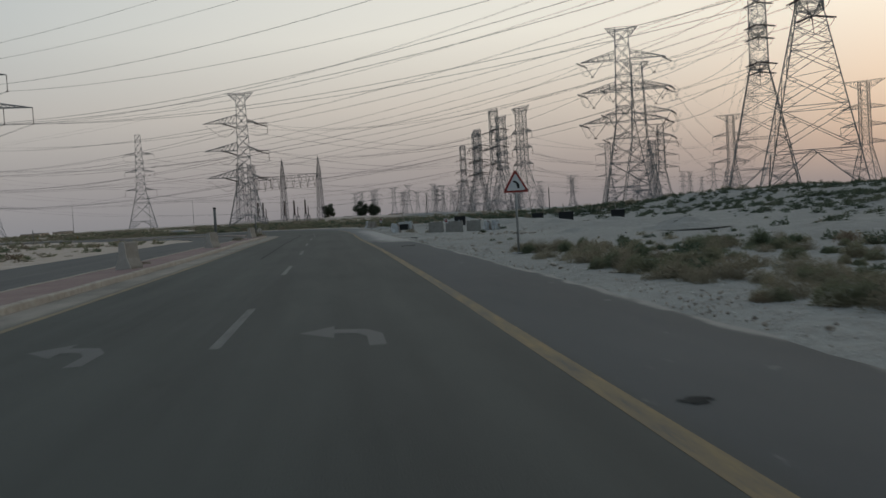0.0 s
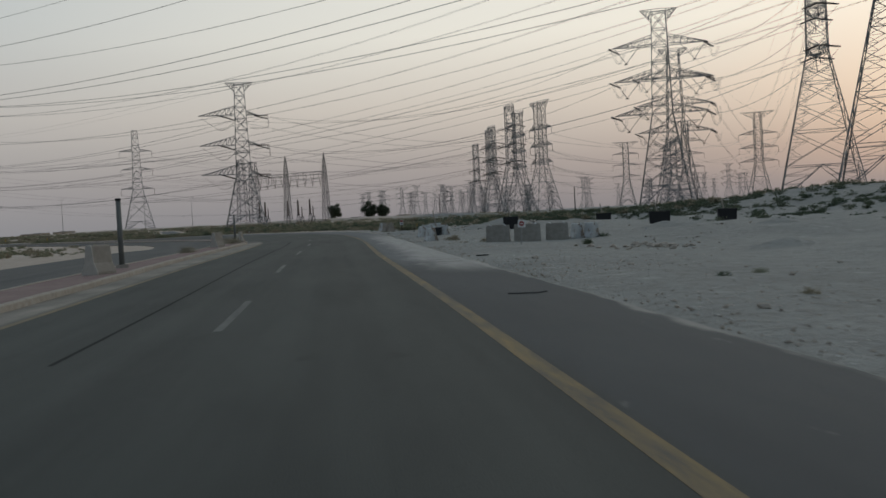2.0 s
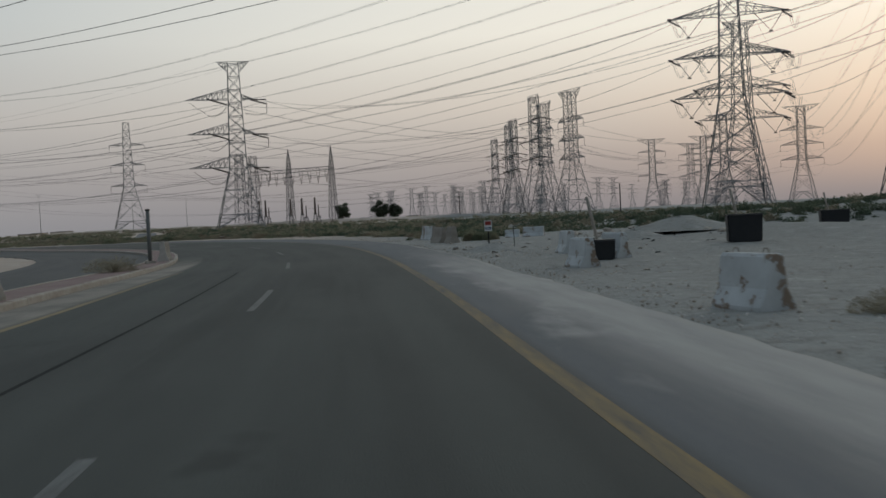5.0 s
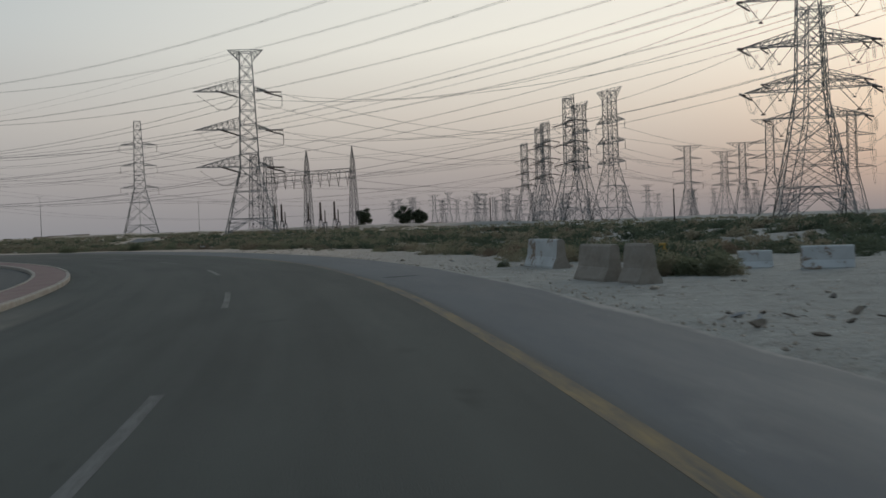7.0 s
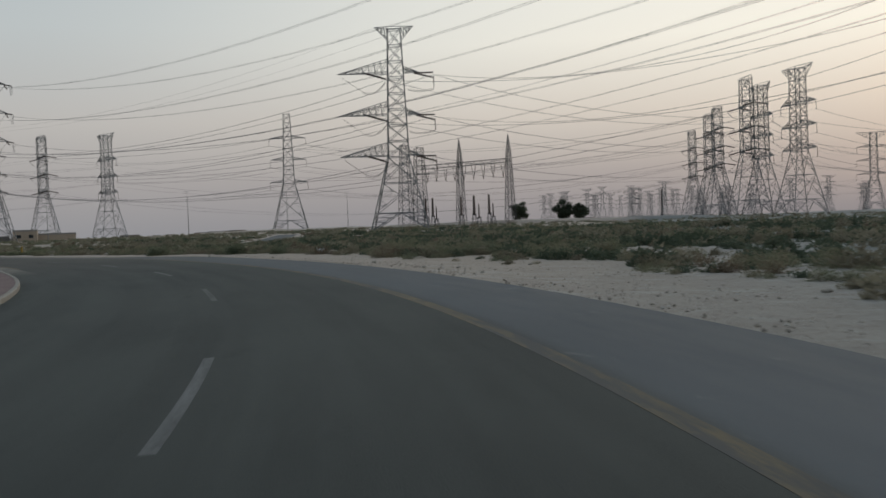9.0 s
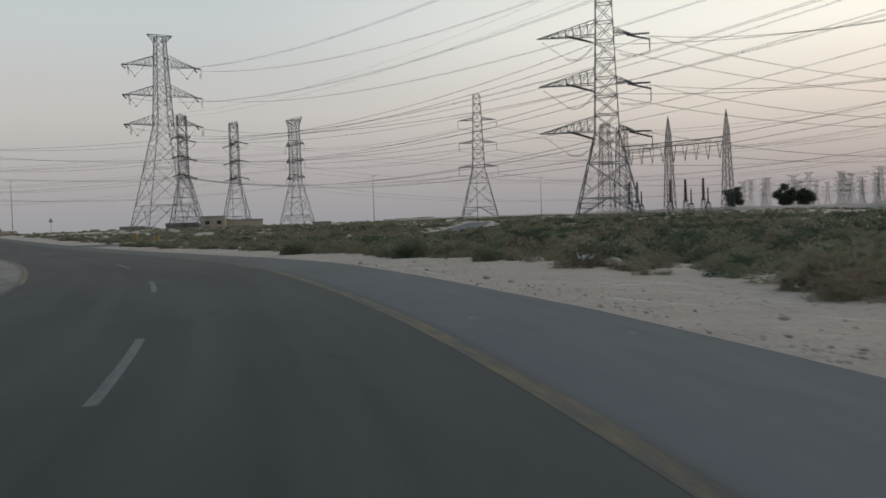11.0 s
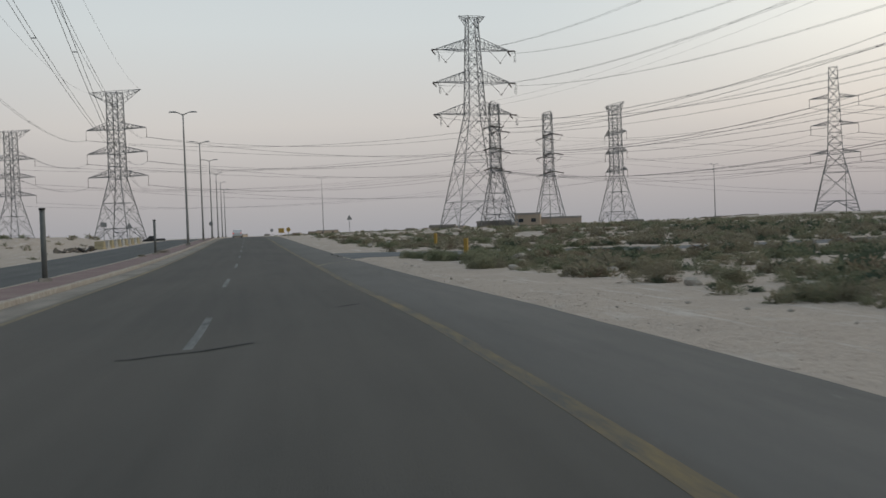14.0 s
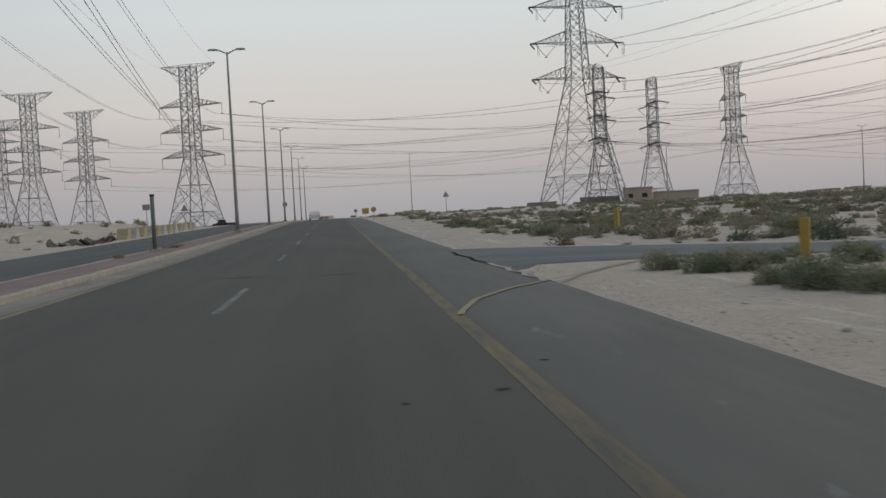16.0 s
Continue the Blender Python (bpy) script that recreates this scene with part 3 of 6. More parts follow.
def arm(soup, z, w, length, rise, r, side, drop=0.0):
    """A tapering cross arm: two level lower chords, two upper chords that slope to the tip, laced."""
    tip = Vector((side * length, 0, z + drop))
    n = max(4, int(round((length - w) / 1.5)))
    for sy in (-1, 1):
        lo, hi = Vector((side * w, sy * w, z)), Vector((side * w, sy * w, z + rise))
        soup.beam(lo, tip, r)
        soup.beam(hi, tip, r)
        for q in range(n):
            a, b = q / n, (q + 1) / n
            soup.beam(hi.lerp(tip, a), lo.lerp(tip, b), r * 0.6)
            soup.beam(lo.lerp(tip, b), hi.lerp(tip, b), r * 0.6)
    for q in range(n):
        a, b = q / n, (q + 1) / n
        p, m_ = Vector((side * w, -w, z)), Vector((side * w, w, z))
        soup.beam(p.lerp(tip, a), m_.lerp(tip, b), r * 0.5)
        soup.beam(p.lerp(tip, b), m_.lerp(tip, b), r * 0.5)


def insulator(soup, a, b, r=0.17):
    """A string of discs: a tube whose radius swings."""
    a, b = Vector(a), Vector(b)
    n = 13
    soup.tube([a.lerp(b, i / n) for i in range(n + 1)], [r if i % 2 else r * 0.45 for i in range(n + 1)], 6)


def body_levels(h, base, waist_z, waist, top, dense=1.0):
    """Heights and half widths: a splayed lower body up to the waist, then a slim shaft."""
    lv = [(0.0, base / 2)]
    z = waist_z * 0.24
    wide = lambda v: base / 2 + (waist - base) / 2 * v / waist_z
    lv.append((z, wide(z)))
    while z < waist_z - 0.5:
        z = z + max(1.55 * dense * wide(z), 2.6)
        if waist_z - z < 2.4:
            z = waist_z
        lv.append((z, wide(z)))
    n = max(4, int(round((h - waist_z) / ((waist + top) * 0.47))))
    for i in range(1, n + 1):
        q = i / n
        lv.append((waist_z + (h - waist_z) * q, (waist + (top - waist) * q) / 2))
    return lv


def strain_gear(t, z, ln, side, thick):
    """Tension strings, the jumper loop under the arm and the V string that steadies it."""
    i = Soup()
    for q in (-1, 1):
        kx, ky = (2.2, 3.4) if q > 0 else (0.5, 4.6)
        for o in (-0.28, 0.28):
            insulator(i, (side * ln - 0.8 + o * 0.4, q * 0.3 + o, z - 0.1), (side * ln - 0.8 + kx + o * 0.4, q * ky + o, z - 0.9), 0.22 * thick)
    i.ob("insulator_string", GLASS_INS, t)
    j = Soup()
    pts = [(side * ln - 0.2 + 2.7 * k / 10, -4.6 + 8.0 * k / 10, z - 0.9 - 3.0 * math.sin(math.pi * k / 10) ** 0.8) for k in range(11)]
    j.tube(pts, 0.04 * thick, 4)
    j.tube([(p[0] + 0.4, p[1], p[2]) for p in pts], 0.04 * thick, 4)
    j.ob("jumper_loop", WIRE, t)
    hang = Soup()
    foot = (side * (ln * 0.72), -0.3, z - 4.0)
    insulator(hang, (side * (ln - 0.6), 0, z - 0.1), foot, 0.085)
    insulator(hang, (side * (ln * 0.44), 0, z - 0.1), foot, 0.085)
    hang.box((foot[0], foot[1], foot[2] - 0.12), (0.8, 0.2, 0.24))
    hang.ob("insulator_string", GLASS_INS, t)


def terminal_gear(t, z, ln, side, thick):
    """The gear of a terminal pylon: pairs of heavy strings drawn to one side, a slung jumper, a post string at the tip."""
    i, j, hang = Soup(), Soup(), Soup()
    if side < 0:
        for o in (0.0, 1.1):
            insulator(i, (-6.9 - o, -0.4, z - 0.1 + 0.35 * o), (-2.3 - o, -1.6, z - 1.7 + 0.35 * o), 0.27 * thick)
        insulator(hang, (-ln + 1.0, 0, z - 0.7), (-8.0, -0.5, z - 4.4), 0.06)
        pts = [(-8.0 + 5.6 * k / 10, -0.6, z - 4.4 - 0.7 * math.sin(math.pi * k / 10) + 2.2 * (k / 10) ** 2) for k in range(11)]
    else:
        for o, d in ((0.0, -0.35), (0.3, -1.9)):
            insulator(i, (ln - 0.6 - o, -0.4, z - 0.3), (ln + 3.6, -1.6, z - 0.2 + d * 0.8), 0.27 * thick)
        insulator(hang, (ln + 3.7, -1.6, z - 1.4), (ln + 3.7, -1.6, z - 4.2), 0.13)
        pts = [(ln + 3.7 - 6.2 * k / 10, -1.6, z - 4.2 - 0.5 * math.sin(math.pi * k / 10)) for k in range(11)]
    i.ob("insulator_string", GLASS_INS, t)
    hang.ob("insulator_string", GLASS_INS, t)
    for o in (0.0, 0.45):
        j.tube([(p[0], p[1] + o, p[2] - 0.5 * o) for p in pts], 0.045, 4)
    j.ob("jumper_loop", WIRE, t)


def hanging_gear(t, z, at_x):
    i = Soup()
    insulator(i, (at_x, 0, z), (at_x, 0, z - 3.2), 0.11)
    i.box((at_x, 0, z - 3.3), (0.6, 0.16, 0.18))
    i.ob("insulator_string", GLASS_INS, t)


def tower(h, base, waist_z, waist, top, arms, top_half, kind, thick=1.0, rise=0.26, inner=0.0, dense=1.0):
    """A lattice tower at the origin, its arms along x. arms: (height, left length, right length). Returns it and its wire points by side."""
    mat = STEEL
    t = new("pylon", None)
    s = Soup()
    lattice(s, body_levels(h, base, waist_z, waist, top, dense), (0.16 if dense == 1 else 0.135) * thick, 0.085 * thick, 1)
    s.ob("lattice_body", mat, t)
    for sx in (-1, 1):
        for sy in (-1, 1):
            f = Soup()
            f.box((sx * base / 2, sy * base / 2, 0.1), (1.1, 1.1, 0.9), 0, 0.8)
            f.ob("footing", CONCRETE, t, "concrete footing")
    half = lambda z: (waist + (top - waist) * (z - waist_z) / (h - waist_z)) / 2
    points = {}
    for lvl, (z, left, right) in enumerate(arms):
        for side, ln in ((-1, left), (1, right)):
            a = Soup()
            arm(a, z, half(z), ln, max(1.2, rise * ln), 0.105 * thick, side)
            a.ob("cross_arm", mat, t)
            if kind == "strain":
                strain_gear(t, z, ln, side, thick)
                points[(side, lvl)] = (side * ln, z - 0.9)
            elif kind == "terminal":
                terminal_gear(t, z, ln, side, thick)
                points[(side, lvl)] = (-2.3, z - 1.7) if side < 0 else (ln + 3.6, z - 0.8)
            else:
                hanging_gear(t, z, side * ln)
                points[(side, lvl)] = (side * ln, z - 3.3)
                if inner and lvl == 0:
                    hanging_gear(t, z, side * inner)
                    points[(side, "inner")] = (side * inner, z - 3.3)
    if top_half:
        tp = Soup()
        w = top / 2
        deep = min(3.4, top_half * 0.5)
        for side in (-1, 1):
            tip = Vector((side * top_half, 0, h + 0.7))
            for sy in (-1, 1):
                hi, lo = Vector((side * w, sy * w, h + 0.5)), Vector((side * w, sy * w, h - deep))
                tp.beam(hi, tip, 0.09 * thick)
                tp.beam(lo, tip, 0.09 * thick)
                tp.beam(hi, lo, 0.09 * thick)
                for q in (0.25, 0.5, 0.75):
                    tp.beam(lo.lerp(tip, q), hi.lerp(tip, q - 0.2), 0.06 * thick)
                    tp.beam(lo.lerp(tip, q), hi.lerp(tip, q), 0.06 * thick)
            points[(side, "top")] = (side * top_half, h + 0.7)
        for sy in (-1, 1):
            tp.beam((-w, sy * w, h + 0.5), (w, sy * w, h + 0.5), 0.09 * thick)
        tp.ob("earth_wire_arm", mat, t)
    return t, points


def even(*arms):
    return [(z, ln, ln) for z, ln in arms]


# kind: its full height and its tower
KINDS = {
    "terminal": (48.5, tower(48.0, 13.7, 17.6, 5.0, 3.1, [(18.0, 13.9, 5.4), (27.8, 13.9, 5.4), (37.8, 13.9, 5.4)], 4.6, "terminal", rise=0.21, dense=0.8)),
    "strain": (48.5, tower(48.0, 13.2, 23.2, 5.0, 3.4, even((23.3, 11.4), (31.6, 11.5), (40.0, 11.4)), 4.4, "strain", 0.9, 0.2, dense=0.75)),
    "big": (70.5, tower(70.0, 21.0, 38.0, 5.8, 3.3, even((38.2, 13.4), (48.7, 13.4), (59.4, 13.4)), 4.7, "strain", 1.1, 0.28)),
    "tall": (74.5, tower(74.0, 21.5, 38.5, 5.4, 4.2, even((39.0, 11.5), (49.5, 11.5), (60.0, 11.5)), 6.0, "strain", 1.0, 0.22, dense=0.66)),
    "suspension": (52.5, tower(52.0, 13.4, 22.4, 4.5, 4.1, even((23.2, 11.4), (31.4, 11.4), (39.6, 11.4)), 9.9, "suspension", 1.1, 0.2)),
    "slim": (50.5, tower(50.0, 13.2, 23.0, 4.2, 3.8, even((24.0, 10.0), (32.0, 10.0), (40.5, 10.0)), 7.5, "strain", 1.0, 0.2)),
    "plain": (54.5, tower(54.5, 16.2, 22.6, 5.2, 2.9, even((23.0, 8.6), (33.4, 8.2), (43.3, 8.4)), 0.0, "suspension", 1.0, 0.1)),
    "heavy": (37.0, tower(36.5, 9.0, 20.0, 3.6, 3.0, even((27.6, 13.0), (34.2, 8.6)), 6.5, "suspension", 0.9, 0.12, 7.6)),
    "wide": (45.5, tower(45.0, 11.5, 19.0, 4.2, 3.8, even((21.0, 9.6), (29.0, 9.4), (37.0, 9.2)), 9.5, "suspension", 1.1, 0.16)),
}
LABELS = {
    "terminal": "grey steel lattice terminal pylon with long arms and heavy insulators",
    "strain": "grey steel lattice pylon with slanting insulator strings and jumper loops",
    "big": "very tall grey steel lattice pylon with three tiers of cross arms",
    "tall": "very tall grey steel lattice pylon with a broad splayed foot",
    "suspension": "grey steel lattice pylon with a wide V-shaped head and hanging insulators",
    "heavy": "grey steel lattice pylon with long arms and hanging insulators",
    "slim": "slender grey steel lattice pylon with cross arms and jumper loops",
    "plain": "grey steel lattice pylon with thin arms and a plain blunt top",
    "wide": "distant grey steel lattice pylon with long cross arms",
}
PYLONS = {}
USED = set()


def pylon(key, kind, x, y, turn, height=None, spread=1.0):
    """Place a pylon; height scales it, spread scales its width."""
    h0, (base, points) = KINDS[kind]
    k = (height or h0) / h0
    m = Matrix.Translation((x, y, gz(x, y) - 0.15)) @ Matrix.Rotation(radians(turn), 4, "Z") @ Matrix.Diagonal((k * spread, k * spread, k, 1))
    if kind in USED:
        ob = copy_thing(base, Matrix.Identity(4))
    else:
        ob = base
        USED.add(kind)
    ob.matrix_basis = m
    tagged(ob, LABELS[kind], "pylon", "pylons of the power lines")
    PYLONS[key] = (m, points)
    return ob


# key, kind, x, y, turn of the arms, height
PLAN = [
    ("A", "terminal", -70.1, 353.9, 11, 48.0), ("B", "strain", 60.0, 309.5, -12, 56.5), ("B2", "strain", 68.5, 330.0, -6, 48.5),
    ("G", "tall", 91.2, 273.9, 72, 71.0), ("G2", "tall", 80.0, 207.0, 66, 76.0), ("X", "heavy", 95.8, 57.3, -18, 52.0),
    ("W", "heavy", -93.5, 193.5, 22, 37.0),
    ("H", "big", -252.0, 448.0, 57, 70.5), ("I", "slim", -255.0, 463.0, 118, 43.0),
    ("F", "suspension", -243.9, 527.3, 144, 46.5), ("Gs", "slim", -307.0, 576.0, 133, 53.0),
    ("L", "plain", -171.5, 562.0, 17, 55.0), ("C", "suspension", 42.0, 483.0, 112, 50.8),
    ("C2", "slim", 32.2, 545.0, 100, 56.0), ("C3", "suspension", 34.3, 518.0, 105, 49.5),
    ("D", "slim", 16.6, 642.0, 100, 43.5), ("D2", "slim", 26.0, 655.0, 100, 53.0), ("D3", "slim", 24.6, 590.0, 101, 49.5),
    ("M1", "wide", 136.0, 780.0, -5, 48.5), ("M2", "wide", 166.0, 752.0, -5, 47.5), ("M3", "wide", 222.0, 1020.0, 10, 59.0),
    ("M4", "wide", 99.0, 729.0, 10, 21.0), ("E", "suspension", 184.3, 612.4, -30, 52.5),
    ("J", "suspension", -354.6, 378.3, 28, 52.5), ("K", "suspension", -409.6, 368.7, 30, 43.5), ("K4", "suspension", -331.0, 316.0, 40, 37.0),
    ("K5", "wide", -383.0, 328.0, 40, 36.0),
    ("N1", "suspension", 134.0, 585.0, -20, 47.0), ("P", "suspension", 201.0, 458.0, -40, 52.0),
]
for key_, kind_, x_, y_, turn_, h_ in PLAN:
    pylon(key_, kind_, x_, y_, turn_, h_)


# ---- power lines ----
def cable(a, b, sag, r=0.035, twin=0.45, spacers=0):
    a, b = Vector(a), Vector(b)
    side = (b - a).cross(Vector((0, 0, 1))).normalized()
    s = Soup()
    n = 26
    for o in ((-twin / 2, twin / 2) if twin else (0,)):
        s.tube([a.lerp(b, i / n) + side * o - Vector((0, 0, sag * 4 * (i / n) * (1 - i / n))) for i in range(n + 1)], r, 3)
    for i in range(spacers):
        q = (i + 0.6) / spacers
        c = a.lerp(b, q) - Vector((0, 0, sag * 4 * q * (1 - q)))
        s.box(tuple(c), (0.5, 0.1, 0.08), math.atan2(side.y, side.x))
    return s.ob("power_cable", WIRE)


def attach(key, side, lvl):
    m, points = PYLONS[key]
    x, z = points[(side, lvl)]
    return m @ Vector((x, 0, z))


def line_span(a, b, sag, flip=False, levels=(0, 1, 2), sides=(-1, 1), top=True, r=0.03, spacers=5, twin=0.45, to=None):
    for lvl, end in zip(levels, to or levels):
        for side in sides:
            ob = cable(attach(a, side, lvl), attach(b, -side if flip else side, end), sag, r, twin, spacers)
            tagged(ob, "thin grey twin-conductor overhead power cable sagging between pylons", "power cable", "overhead cables")
    if top:
        for side in sides:
            ob = cable(attach(a, side, "top"), attach(b, -side if flip else side, "top"), sag * 0.75, r * 0.8, 0)
            tagged(ob, "thin grey overhead earth wire strung between pylon heads", "power cable", "overhead cables")


for lvl_, near_, far_ in ((0, 17.5, 15.0), (1, 18.7, 16.0), (2, 20.0, 17.0)):
    line_span("H", "G2", near_, levels=(lvl_,), sides=(-1,), top=False, r=0.03, spacers=9, twin=0.75)
    line_span("H", "G2", far_, levels=(lvl_,), sides=(1,), top=False, r=0.03, spacers=9, twin=0.75)
line_span("W", "X", 9.0, levels=(0, "inner", 1), r=0.036, spacers=0, twin=0)          # the line that crosses the road
line_span("W", "J", 8.0, r=0.03, spacers=3, levels=(0, "inner", 1), to=(0, 1, 2))
line_span("I", "G", 16.0, r=0.026, spacers=8, twin=0.7, top=False)
line_span("A", "C", 6.0, flip=True, top=False)
line_span("A", "I", 6.0)
line_span("G", "E", 10.0)
line_span("B", "G", 3.0, top=False)
line_span("B2", "E", 10.0)
line_span("B", "A", 8.0, flip=True, top=False, levels=(1, 2), r=0.028)
line_span("J", "I", 4.0, top=False)
line_span("J", "F", 6.0, top=False)
line_span("K", "Gs", 7.0, top=False)
line_span("L", "Gs", 5.0, top=False)
line_span("L", "D", 8.0, top=False)
line_span("L", "C2", 9.0, top=False)
line_span("C", "E", 6.0, top=False)
line_span("C3", "M2", 8.0, top=False)
line_span("C2", "M1", 8.0, top=False)
line_span("D", "M3", 10.0, top=False)
line_span("F", "C3", 12.0, top=False)


# ---- the side road and its markings ----
def side_road():
    pts = [Vector(p) for p in SIDE]
    fine = []
    for a, b in zip(pts, pts[1:]):
        n = max(2, int((b - a).length / 1.2))
        fine += [a.lerp(b, i / n) for i in range(n)]
    fine.append(pts[-1])
    for _ in range(6):
        fine = [fine[0]] + [(fine[i - 1] + fine[i] * 2 + fine[i + 1]) / 4 for i in range(1, len(fine) - 1)] + [fine[-1]]
    v, f, uvs, n = [], [], [], 8
    for i, p in enumerate(fine):
        d = (fine[min(i + 2, len(fine) - 1)] - fine[max(i - 2, 0)]).normalized()
        nrm = Vector((d.y, -d.x))
        flare = 6.5 * max(0.0, 1 - i / 10.0) ** 2
        for q in range(n + 1):
            u = 2 * q / n - 1
            w = u * (2.8 + flare + 0.3 * noise.noise((i * 0.35, u * 2, 5)))
            x, y = p.x + nrm.x * w, p.y + nrm.y * w
            s_, d_ = lateral(np.array([x]), np.array([y]))
            right = max(float(d_[0]) - EDGE_R, 0.0)
            z = float(road_z(s_[0], min(float(d_[0]), 4.2))) + 0.1 * float(ease(right, 5, 60)) - 0.01 + 0.018 * float(ease(right, 0.0, 1.2))
            v.append((x, y, z - (0.25 if q in (0, n) else 0.0)))
            uvs.append((w * 0.5 + 0.2, i * 1.2))
    for i in range(len(fine) - 1):
        for j in range(n):
            f.append((i * (n + 1) + j, i * (n + 1) + j + 1, (i + 1) * (n + 1) + j + 1, (i + 1) * (n + 1) + j))
    ob = mesh_ob("road", v, [tuple(reversed(q)) for q in f], ASPHALT_SIDE)
    uv = ob.data.uv_layers.new(name="UVMap")
    for loop in ob.data.loops:
        uv.data[loop.index].uv = uvs[loop.vertex_index]
    return tagged(ob, "narrow grey asphalt side road joining through the scrub", "road", kind="structure")


ASPHALT_SIDE = asphalt("asphalt_side_road", (0.095, 0.098, 0.1), (0.13, 0.132, 0.132), False)
side_road()


def ribbon(name, pts, w, mat, label, lift=0.006):
    v, f = [], []
    for i, (s_, d_) in enumerate(pts):
        a, b = pts[max(i - 1, 0)], pts[min(i + 1, len(pts) - 1)]
        t = Vector((b[0] - a[0], b[1] - a[1])).normalized()
        for q in (-w / 2, w / 2):
            v.append(at(s_ - t.y * q, d_ + t.x * q, lift))
    for i in range(len(pts) - 1):
        f.append((2 * i, 2 * i + 1, 2 * i + 3, 2 * i + 2))
    return tagged(mesh_ob(name, v, f, mat), label, "road marking", kind="structure")


ribbon("edge_line", [(244.3, 1.82), (244.9, 1.94), (246.4, 2.34), (247.9, 3.1), (249.05, 3.98), (249.8, 4.6), (250.9, 5.4), (252.0, 6.1), (253.4, 7.2), (254.6, 8.4)], 0.1, YELLOW_PALE,
       "worn yellow line curving into the side road", 0.016)
FAINT = paint_mat("nearly_gone_white_paint", (0.15, 0.15, 0.146), 0.9)


def arrow(s_, d_):
    """A lane arrow that bends to the left."""
    pts = [(-0.1, 1.7), (0.1, 1.7), (0.1, 2.8), (-0.08, 3.35), (-0.5, 3.55), (-0.5, 3.95), (-0.95, 3.3), (-0.5, 2.6), (-0.5, 3.1), (-0.22, 2.95), (-0.1, 2.6)]
    v = [at(s_ + y, d_ + x, 0.004) for x, y in pts]
    bm = bmesh.new()
    bm.faces.new([bm.verts.new(p) for p in v])
    bmesh.ops.triangulate(bm, faces=bm.faces[:])
    return tagged(part("lane_arrow", bm, FAINT), "almost worn-away white turn arrow painted on asphalt", "road marking", "lane arrows", "structure")


DUSTY = paint_mat("dust_tracks", (0.098, 0.099, 0.096), 1.0, (0.06, 0.064, 0.063))
for pts_, w_ in (([(57.7, 3.3), (57.75, 2.6), (57.7, 2.1), (57.5, 1.4), (57.4, 0.6), (57.5, -0.2)], 0.16), ([(57.25, 1.9), (57.1, 0.9), (57.15, 0.1)], 0.12),
                 ([(59.05, 1.9), (58.9, 1.2), (58.7, 0.6)], 0.14), ([(58.7, 3.9), (58.9, 3.1), (59.0, 2.2)], 0.3), ([(60.3, 4.0), (60.5, 3.0), (60.4, 2.0), (60.7, 1.0)], 0.22)):
    ribbon("dust_track", pts_, w_ * 0.5, DUSTY, "pale dusty tyre track crossing the edge line", 0.006)
CRACK = simple("sand_filled_crack", (0.34, 0.3, 0.25), (0.42, 0.37, 0.31), 2.0, 0.95)
ribbon("sand_crack", [(249.2, 4.0), (250.0, 4.12), (250.8, 3.95), (251.6, 4.1), (252.4, 3.9), (253.3, 4.05), (254.4, 3.92), (255.6, 3.95)], 0.13, CRACK,
       "sand-filled crack where the side road joins", 0.015)
# flat dark ribbon: shadow inside the open crack, put into colour
ribbon("tar_or_shadow_crack", [(255.6, 3.95), (257.2, 3.8), (258.8, 3.9), (260.4, 3.75), (262.5, 3.85)], 0.1, simple("crack_shadow", (0.02, 0.02, 0.02), (0.03, 0.03, 0.03), 2.0, 0.95, 0, 0.0, 0.05),
       "dark strip painted as the shadow in an open crack along the side road's joint", 0.015)
arrow(9.0, -3.2)
arrow(9.1, 0.15)

# dark tar patches, scuffs and cracks on the asphalt
TAR = simple("tar", (0.029, 0.031, 0.03), (0.041, 0.043, 0.0415), 2.0, 0.95, 0, 0.0, 0.05)


def blot(name, s_, d_, ln, w, mat, label, turn=0.0, seed=0):
    rng = random.Random(seed)
    bm = bmesh.new()
    ring = []
    for i in range(18):
        a = 2 * math.pi * i / 18
        k = rng.uniform(0.55, 1.1)
        x, y = math.cos(a) * ln / 2 * k, math.sin(a) * w / 2 * k
        ring.append(bm.verts.new(at(s_ + x * math.cos(turn) - y * math.sin(turn), d_ + x * math.sin(turn) + y * math.cos(turn), 0.005)))
    bm.faces.new(ring)
    bmesh.ops.triangulate(bm, faces=bm.faces[:])
    return tagged(part(name, bm, mat), label, "road stain", "marks on the asphalt", "structure")


for q, (s_, d_, ln, w, tn) in enumerate([(201.2, -2.75, 1.2, 0.22, 0.35),
                                         (221, 0.9, 1.0, 0.14, 0.7), (255.6, -2.2, 0.25, 1.6, 0.1),
                                         (254.6, 0.2, 0.25, 1.2, -0.1), (126, 2.65, 0.32, 1.15, 0.05), (6.5, 2.25, 0.3, 0.3, 0), (238.8, 1.5, 0.09, 0.16, 0), (238.5, 0.7, 0.07, 0.12, 0.2), (240.1, 2.1, 0.08, 0.15, 0.1)]):
    blot("tar_patch", s_, d_, ln, w, TAR, "black tar patch pressed into the asphalt", tn, q)
ribbon("tar_or_shadow_crack", [(213.8, -2.54), (213.8, -2.36), (214.1, -1.99), (214.3, -1.53), (215.0, -0.92)], 0.09, TAR, "thin crooked tar crack across the lane", 0.005)
tagged(strip("tar_seam", 40, 104, [-3.33, -3.265], 0.002, TAR, 0.8, 0.006), "thin dark tar seam along the lane", "road stain", kind="structure")

